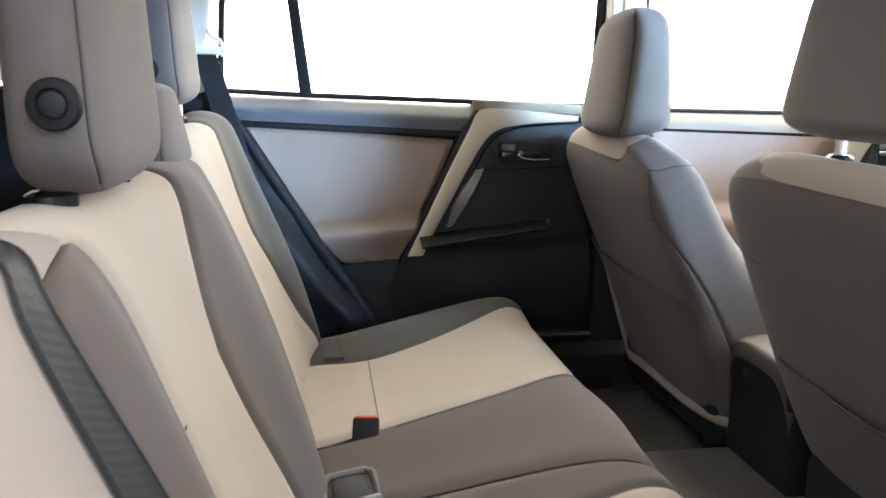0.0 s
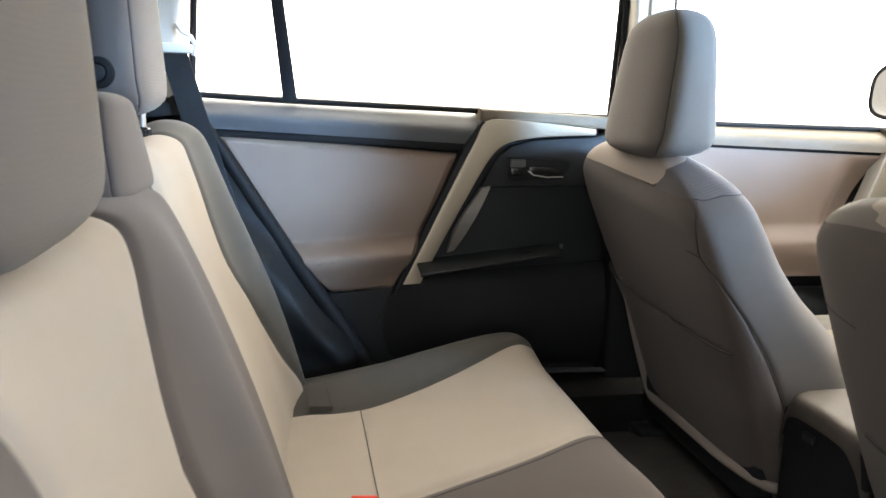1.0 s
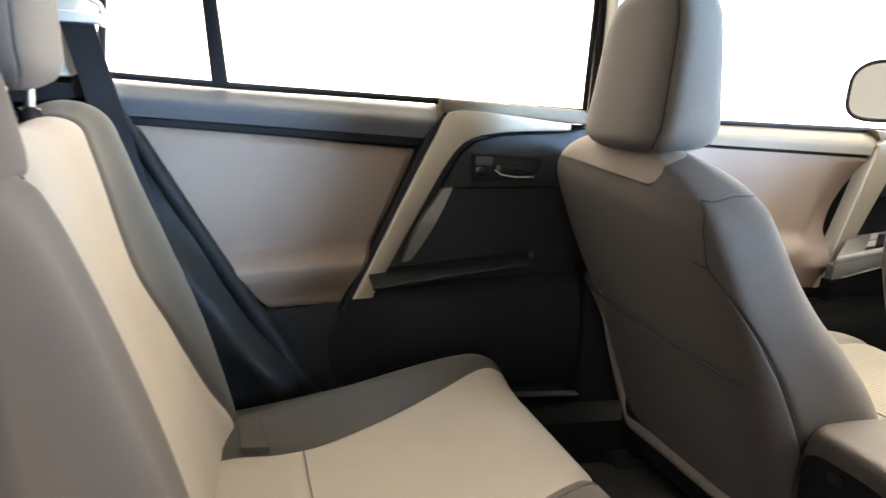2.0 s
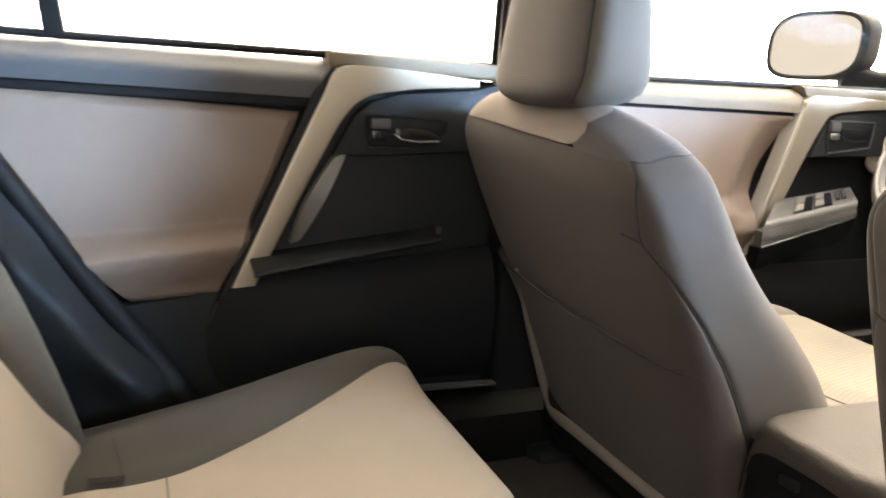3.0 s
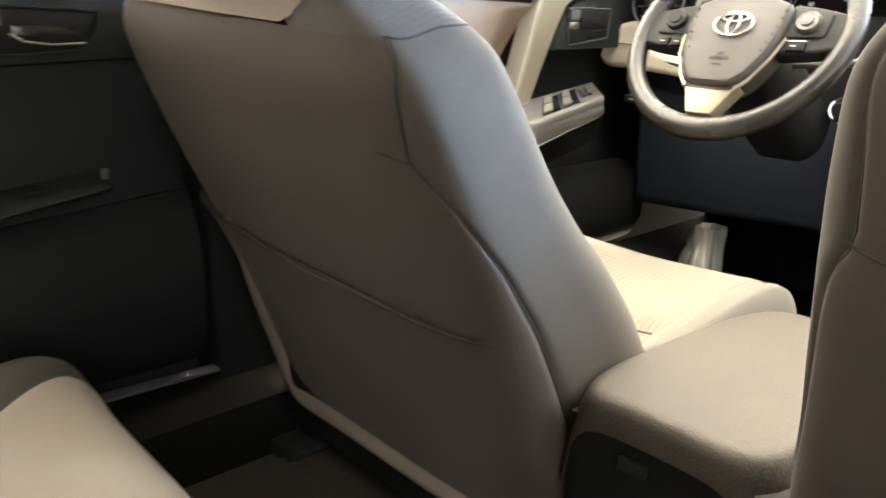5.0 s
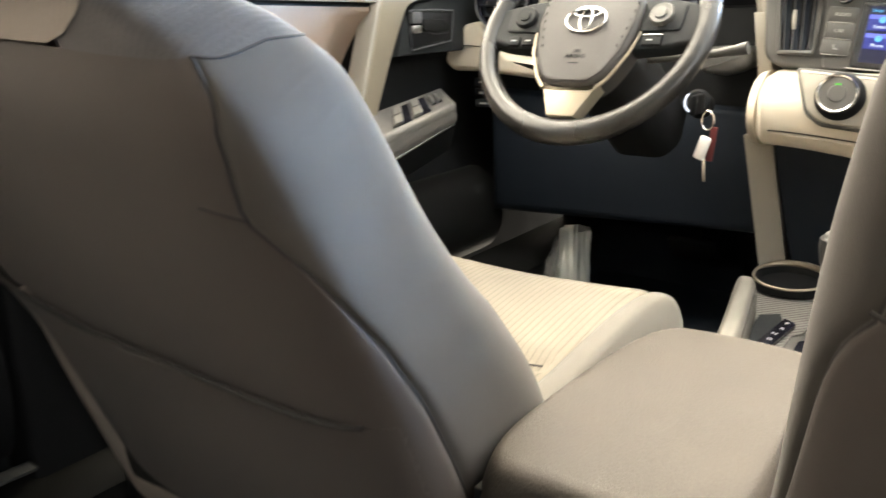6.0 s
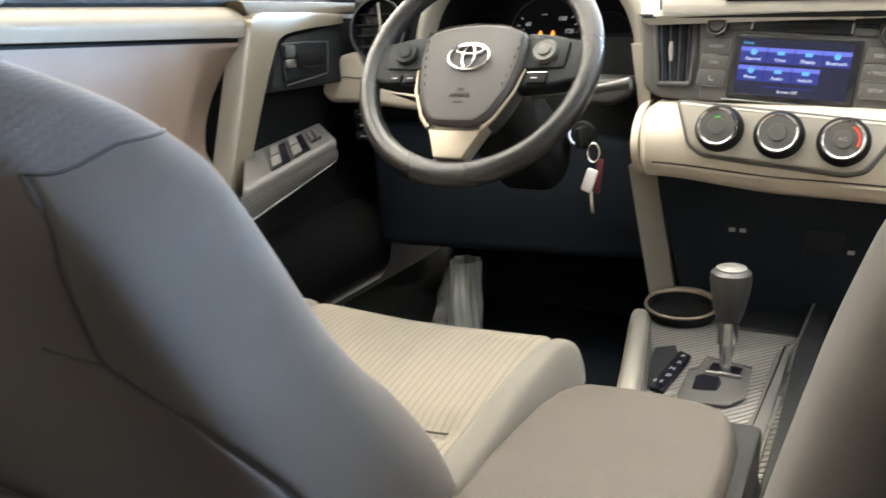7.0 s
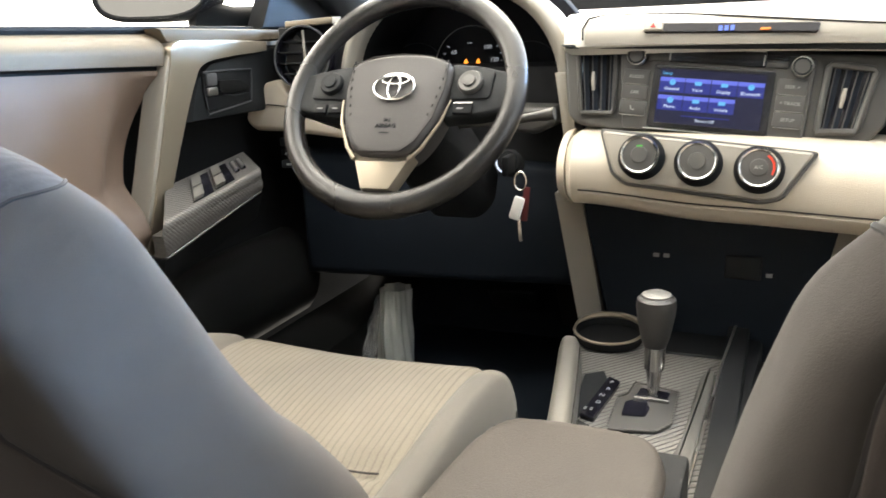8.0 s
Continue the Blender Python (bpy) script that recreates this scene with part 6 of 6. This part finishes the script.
for piece in st[::2]:
    part("stitch", piece, SEAM, hub)
part("hub_mark", moved(box(-0.007, 0.007, -0.064, -0.0625, 0.0200, 0.0206, 0), WM), DARKP, hub, "moulded safety marking")
for w, dy, size in (("SRS", -0.0455, 0.0066), ("AIRBAG", -0.0535, 0.0084)):
    label_text(w, size, WM @ Matrix.Translation((0, dy, 0.0203)), DARKP, "hub_word", hub)
em = part("emblem", moved(tube([(0.029 * math.cos(k * 0.174533), 0.019 * math.sin(k * 0.174533), 0.0225) for k in range(36)], 0.0016, 8, True), WM @ Matrix.Translation((0, 0.002, 0))), CHROME, wheel, "plain chrome oval badge")
part("badge_oval", moved(tube([(0.0085 * math.cos(k * 0.2618), 0.0165 * math.sin(k * 0.2618), 0.0225) for k in range(24)], 0.0014, 8, True), WM @ Matrix.Translation((0, 0.002, 0))), CHROME, em)
part("badge_oval", moved(tube([(0.0195 * math.cos(k * 0.2618), 0.0062 * math.sin(k * 0.2618) + 0.0100, 0.0225) for k in range(24)], 0.0013, 8, True), WM @ Matrix.Translation((0, 0.002, 0))), CHROME, em)
for sgn in (-1, 1):
    sk = part("spoke", moved(prism([(sgn * 0.066, 0.046), (sgn * 0.100, 0.043), (sgn * 0.156, 0.030), (sgn * 0.156, -0.022), (sgn * 0.120, -0.030), (sgn * 0.066, -0.036)], 0.008, -0.014, "z", 0.006, 3, 0.008), WM), DARKP, wheel, "charcoal spoke with control keys")
    cx = sgn * 0.098
    part("control_plate", moved(prism([(sgn * 0.074, 0.038), (sgn * 0.130, 0.030), (sgn * 0.128, -0.008), (sgn * 0.074, -0.010)], 0.011, 0.004, "z", 0.002, 2, 0.006), WM), DARKP, sk)
    part("control_pad", moved(lathe([(0.0165, 0.0), (0.0165, 0.006), (0.0145, 0.009), (0.0085, 0.0085), (0.008, 0.011), (0.0, 0.0115)], Matrix.Translation((cx + sgn * 0.002, 0.013, 0.009)), 28), WM), DARKP if sgn < 0 else STACK, sk, "round control pad")
    for j in range(2 if sgn < 0 else 1):
        x0 = cx - 0.022 + 0.023 * j if sgn < 0 else cx - 0.016
        part("control_key", moved(box(x0, x0 + (0.020 if sgn < 0 else 0.026), -0.030, -0.016, 0.004, 0.0115, 0.002), WM), BLACK, sk)
        part("key_mark", moved(box(x0 + 0.006, x0 + 0.014, -0.0240, -0.0225, 0.0112, 0.0120, 0), WM), LETTER, sk)
        if sgn > 0:
            part("key_edge", moved(box(x0, x0 + 0.026, -0.0165, -0.015, 0.009, 0.0122, 0.0004), WM), CHROME, sk)
    part("satin_edge", moved(tube([(sgn * 0.0775, -0.010, 0.010), (sgn * 0.0702, -0.044, 0.012), (sgn * 0.052, -0.081, 0.012), (sgn * 0.038, -0.097, 0.012)], [0.0012, 0.0022, 0.0026, 0.003], 8), WM), SILVER, sk, "satin spoke edge")
part("lower_spoke", moved(prism([(-0.043, -0.087), (-0.032, -0.097), (0.032, -0.097), (0.043, -0.087), (0.025, -0.126), (0.020, -0.138), (-0.020, -0.138), (-0.025, -0.126)], 0.012, -0.010, "z", 0.003, 2, 0.004), WM), SILVER, wheel, "champagne satin lower spoke")
part("lower_joint", moved(prism([(-0.022, -0.134), (0.022, -0.134), (0.036, -0.156), (-0.036, -0.156)], 0.006, -0.014, "z", 0.005, 2, 0.006), WM), RIMHIDE, wheel)
column = thing("steering_column", (1.0, 0.373, 0.56), "black steering column shroud with stalks", "steering column")
part("shroud", moved(prism([(-0.055, 0.03), (0.055, 0.03), (0.060, -0.03), (0.040, -0.060), (-0.040, -0.060), (-0.060, -0.03)], -0.035, -0.26, "z", 0.012, 3, 0.015), WM), BLACK, column)
part("wiper_stalk", tube([WM @ Vector((0.05, 0.0, -0.075)), WM @ Vector((0.14, 0.010, -0.074)), WM @ Vector((0.170, 0.013, -0.070)), WM @ Vector((0.190, 0.016, -0.068))], [0.005, 0.0055, 0.0065, 0.0085], 12), STACK, column, "grey wiper stalk")
part("lamp_stalk", tube([WM @ Vector((-0.05, 0.0, -0.075)), WM @ Vector((-0.13, 0.03, -0.072)), WM @ Vector((-0.155, 0.044, -0.055))], [0.007, 0.008, 0.009], 12), DARKP, column)
IG = facing((1.075, 0.282, 0.522), (0.2, -1, 0), (0.25, 0, 1))
part("ignition_barrel", moved(lathe([(0.020, -0.05), (0.020, 0.0), (0.016, 0.004), (0.0, 0.004)], Matrix.Identity(4), 24), IG), BLACK, column)
part("ignition_ring", moved(tube([(0.0172 * math.cos(2.4 + k * 0.22), 0.0172 * math.sin(2.4 + k * 0.22), 0.004) for k in range(10)], 0.0013, 6), IG), RINGGLOW, column, "lit ignition ring")
keys = thing("car_keys", (1.04, 0.25, 0.45), "car keys with white fob and red tag in the ignition", "keys")
part("key_bow", box(1.035, 1.072, 0.268, 0.280, 0.506, 0.536, 0.004), BLACK, keys, "black key in the lock")
part("key_ring", tube([(1.040, 0.252 + 0.009 * math.cos(k * 0.3927), 0.500 + 0.014 * math.sin(k * 0.3927)) for k in range(16)], 0.0014, 6, True), STEEL, keys)
part("fob", moved(box(-0.004, 0.004, -0.0085, 0.0085, -0.018, 0.018, 0.005), pose(1.035, 0.256, 0.460, 18, 0, 0)), WHITEP, keys, "white plastic fob")
part("key_blade", moved(box(-0.0015, 0.0015, -0.003, 0.003, -0.018, 0.018, 0.001), pose(1.035, 0.252, 0.427, -4, 0, 0)), STEEL, keys)
part("red_tag", moved(box(-0.0015, 0.0015, -0.005, 0.005, -0.026, 0.026, 0.002), pose(1.043, 0.245, 0.465, 6, 0, 0)), material("dark_red_tag", (0.10, 0.012, 0.012), 0.5, bump=0.0), keys, "dark red tag")

# ---------------------------------------------------------------- centre console
con = thing("centre_console", (0.7, 0.05, 0.09), "charcoal centre console with padded armrest lid and shifter", "console")
part("console_body", prism([(0.275, 0.12), (0.275, 0.318), (0.30, 0.326), (0.60, 0.300), (0.66, 0.245), (1.15, 0.245), (1.15, 0.12)], -0.045, 0.145, "y", 0.010, 2), BLACK, con, "black console body")
part("console_side", prism([(0.60, 0.13), (0.60, 0.27), (0.70, 0.262), (1.16, 0.275), (1.16, 0.13)], -0.075, -0.045, "y", 0.006), BLACK, con)


def lid(u, v):
    """Padded lid, a little domed, rounded over its rim."""
    a, b = 2 * u - 1, 2 * v - 1
    n = 6.0
    r = (abs(a) ** n + abs(b) ** n) ** (1 / n)
    w = 0.089 - 0.010 * (u - 0.5)
    x = 0.430 + 0.170 * a
    y = 0.055 + w * b
    z = 0.372 - 0.004 * a - 0.004 * b * b - 0.006 * a * a
    z -= 0.012 * max((r - 0.93) / 0.07, 0) ** 2.0
    sx = 1 - 0.06 * max(abs(b) - 0.75, 0) / 0.25 * abs(a) ** 3
    return (0.430 + (x - 0.430) * sx, y, z)


part("armrest_lid", shell(lid, 50, 36, (0, 0, -0.014)), LIDHIDE, con, "worn taupe vinyl armrest lid", 60)
part("lid_base", prism([(0.268, 0.300), (0.268, 0.345), (0.594, 0.345), (0.594, 0.300)], -0.044, 0.140, "y", 0.004), BLACK, con)
part("lid_latch", box(0.259, 0.266, 0.06, 0.085, 0.318, 0.330, 0.002), DARKP, con)
part("shifter_plate", prism([(0.60, -0.040), (0.60, 0.130), (0.80, 0.145), (1.10, 0.175), (1.16, 0.15), (1.16, -0.055), (0.85, -0.050)], 0.254, 0.235, "z", 0.006, 2, 0.012), RIBTRIM, con, "ribbed dark console plate")
part("plate_edge", tube([(0.60, -0.034, 0.262), (0.70, -0.036, 0.263), (0.86, -0.041, 0.266), (1.00, -0.046, 0.270), (1.15, -0.056, 0.276)], 0.0018, 8), STEEL, con, "bright console edge")
part("plate_rail", prism([(0.60, -0.033), (0.60, -0.010), (0.74, -0.012), (0.79, -0.018), (0.96, -0.021), (0.99, -0.03), (0.97, -0.040), (0.80, -0.037)], 0.2625, 0.245, "z", 0.004, 3, 0.008), STACK, con, "graphite plate rail")
part("pale_corner", prism([(0.600, -0.040), (0.690, -0.034), (0.725, -0.010), (0.705, 0.016), (0.660, 0.022), (0.600, 0.02)], 0.272, 0.25, "z", 0.008, 4, 0.014), STACK, con, "rounded grey corner beside the lid")
part("side_rail", prism([(0.60, -0.040), (0.60, -0.072), (1.16, -0.095), (1.16, -0.058), (0.90, -0.044)], 0.256, 0.15, "z", 0.006, 2), BLACK, con, "black console side rail")


def knee(u, v):
    """Upright padded ridge, rounded over its top and both ends."""
    x = 0.62 + 0.36 * u
    c = 0.092 + 0.060 * u + 0.008 * u * u
    e = max(1 - abs(2 * u - 1) ** 14, 0.0) ** 0.5
    a = math.pi * v
    return (x, c + 0.0175 * e * math.copysign(abs(math.cos(a)) ** 0.6, math.cos(a)), 0.205 + (0.088 + 0.014 * u) * e * math.sin(a) ** 0.45)


part("knee_pad", grid(lambda u, v: knee(even(u), v), 40, 24), SWITCH, con, "pale stitched knee pad")
part("pad_stitch", tube([Vector(knee(0.08 + 0.84 * k / 24, 0.74)) + Vector((0, -0.0004, 0.0006)) for k in range(25)], 0.0007, 5), SEAM, con)
part("display_recess", prism([(0.70, 0.088), (0.70, 0.110), (0.93, 0.128), (0.95, 0.105), (0.92, 0.094), (0.80, 0.108), (0.79, 0.090)], 0.2565, 0.252, "z", 0.001, 1), DARKP, con)
ch = part("cup_holder", lathe([(0.0505, -0.004), (0.0535, 0.006), (0.0520, 0.0105), (0.0490, 0.0095), (0.0475, 0.003), (0.0465, -0.035), (0.0, -0.036)], Matrix.Translation((1.064, 0.122, 0.264)) @ pose(0, 0, 0, 0, -5, 0), 44), BLACK, con, "cup holder with satin ring")
part("cup_ring", tube([Matrix.Translation((1.064, 0.122, 0.264)) @ pose(0, 0, 0, 0, -5, 0) @ Vector((0.0515 * math.cos(k * 0.15708), 0.0515 * math.sin(k * 0.15708), 0.010)) for k in range(40)], [0.0022 + 0.0030 * max(math.cos(k * 0.15708), 0) for k in range(40)], 8, True), SILVER, ch, "champagne satin ring")
GATE = [(0.782, 0.066), (0.800, 0.070), (0.872, 0.072), (0.884, 0.062), (0.922, 0.058), (0.908, 0.000), (0.820, -0.002), (0.795, 0.012)]
gate = part("shift_gate", prism(GATE, 0.2572, 0.252, "z", 0.0015, 1, 0.006), STACK, con, "graphite shift gate")
part("gate_rim", tube([(x, y, 0.2580) for x, y in GATE], 0.0016, 6, True), CARBON, gate, "dark gate rim")
part("gate_slot", prism([(0.828, 0.030), (0.822, 0.058), (0.860, 0.060), (0.872, 0.048), (0.872, 0.036), (0.850, 0.028)], 0.2586, 0.2565, "z", 0, 1, 0.004), SCREEN_OFF, gate)
part("gate_slot", prism([(0.878, 0.012), (0.880, 0.050), (0.906, 0.048), (0.902, 0.010)], 0.2586, 0.2565, "z", 0, 1, 0.004), SCREEN_OFF, gate)
part("gate_bar", box(0.870, 0.877, 0.008, 0.052, 0.2570, 0.2620, 0.0015), STEEL, gate)
ind = part("gear_display", prism([(0.800, 0.087), (0.806, 0.106), (0.926, 0.094), (0.914, 0.076)], 0.2605, 0.253, "z", 0.0015, 1, 0.004), SCREEN_OFF, con, "black gear display")
GD = Matrix.Translation((0.862, 0.0905, 0.2609)) @ pose(0, 0, 0, 0, 0, -96)
for k, w in enumerate("PRNDS"):
    label_text(w, 0.0095, GD @ Matrix.Translation((0.002 * (k % 2), 0.044 - 0.021 * k, 0)), LETTER, "gear_letter", ind)
part("gear_mark", moved(box(-0.009, -0.006, -0.0445, -0.0375, 0, 0.0006, 0), GD), LETTER, ind)
part("shifter", tube([(0.888, 0.030, 0.250), (0.889, 0.030, 0.285), (0.890, 0.030, 0.312)], [0.006, 0.009, 0.012], 14), STEEL, con, "steel shift lever")
part("shift_collar", lathe([(0.0125, -0.03), (0.0135, 0.0), (0.0145, 0.004)], Matrix.Translation((0.890, 0.030, 0.325)), 20), CHROME, con)
part("shift_knob", lathe([(0.014, 0.0), (0.018, 0.012), (0.0225, 0.036), (0.0245, 0.052), (0.0235, 0.062), (0.0185, 0.066)], Matrix.Translation((0.890, 0.030, 0.326)), 26, 1.05, 1.0), SOFTKNOB, con, "dark satin shift knob")
part("knob_cap", lathe([(0.0190, 0.062), (0.0180, 0.068), (0.012, 0.0705), (0.0, 0.071)], Matrix.Translation((0.890, 0.030, 0.326)), 26, 1.05, 1.0), CAP, con, "satin silver cap")
part("cap_ring", tube([(0.890 + 0.0225 * math.cos(k * 0.2618), 0.030 + 0.0214 * math.sin(k * 0.2618), 0.388 - 0.004 * abs(math.sin(k * 0.2618))) for k in range(24)], 0.0011, 6, True), CHROME, con, "thin chrome ring")
part("front_tray", prism([(1.04, -0.045), (1.04, 0.05), (1.12, 0.06), (1.16, 0.05), (1.16, -0.05)], 0.257, 0.25, "z", 0.003, 1, 0.01), BLACK, con)

# ---------------------------------------------------------------- footwell
pedal = thing("brake_pedal", (1.40, 0.40, 0.2), "black rubber brake pedal on an arm", "pedal")
part("pedal_pad", moved(box(-0.008, 0.008, -0.05, 0.05, -0.03, 0.03, 0.008), pose(1.36, 0.37, 0.20, 0, -35, 0)), BLACK, pedal)
part("pedal_arm", tube([(1.37, 0.37, 0.20), (1.43, 0.37, 0.30), (1.46, 0.37, 0.45)], 0.009, 8), BLACK, pedal)
pedal2 = thing("accelerator_pedal", (1.40, 0.28, 0.2), "black accelerator pedal beside the tunnel", "pedal")
part("pedal_pad", moved(box(-0.006, 0.006, -0.024, 0.024, -0.06, 0.06, 0.006), pose(1.38, 0.26, 0.19, 0, -30, 0)), BLACK, pedal2)
part("pedal_arm", tube([(1.39, 0.26, 0.22), (1.44, 0.26, 0.35)], 0.008, 8), BLACK, pedal2)
wrap = thing("plastic_wrap", (1.20, 0.555, 0.09), "crumpled clear plastic wrap standing in the footwell", "plastic wrap")


def crumple(u, v):
    a = 6.28319 * v
    n = noise.noise(Vector((1.3 * u, 2.4 * math.cos(a), 2.4 * math.sin(a)))) + 0.6 * noise.noise(Vector((2.6 * u + 3, 6 * math.cos(a), 6 * math.sin(a))))
    r = 0.027 * (1 + 0.45 * n) * (0.60 + 0.40 * math.sin(math.pi * min(max(u, 0.02), 0.98)) ** 0.4)
    return (1.20 + 0.05 * u + r * math.cos(a), 0.604 - 0.012 * u + r * math.sin(a), 0.104 + 0.120 * u)


def pleats(u, v):
    a = 6.28319 * v
    r = (0.034 - 0.006 * u) * (1 + 0.10 * math.sin(7 * a) + 0.06 * math.sin(13 * a + 4 * u) + 0.16 * noise.noise(Vector((2.5 * u, 2 * math.cos(a), 2 * math.sin(a)))))
    return (1.200 + 0.025 * u + r * math.cos(a), 0.556 + 0.006 * u + r * math.sin(a), 0.104 + 0.145 * u)


part("wrap_sheet", grid(crumple, 26, 44), FILM, wrap, angle=16)
# added white core in place of highlights on the clear film
part("wrap_core", grid(pleats, 10, 84), FOIL, wrap, "glossy pleated white core, added for the wrap's bright glints", 60)
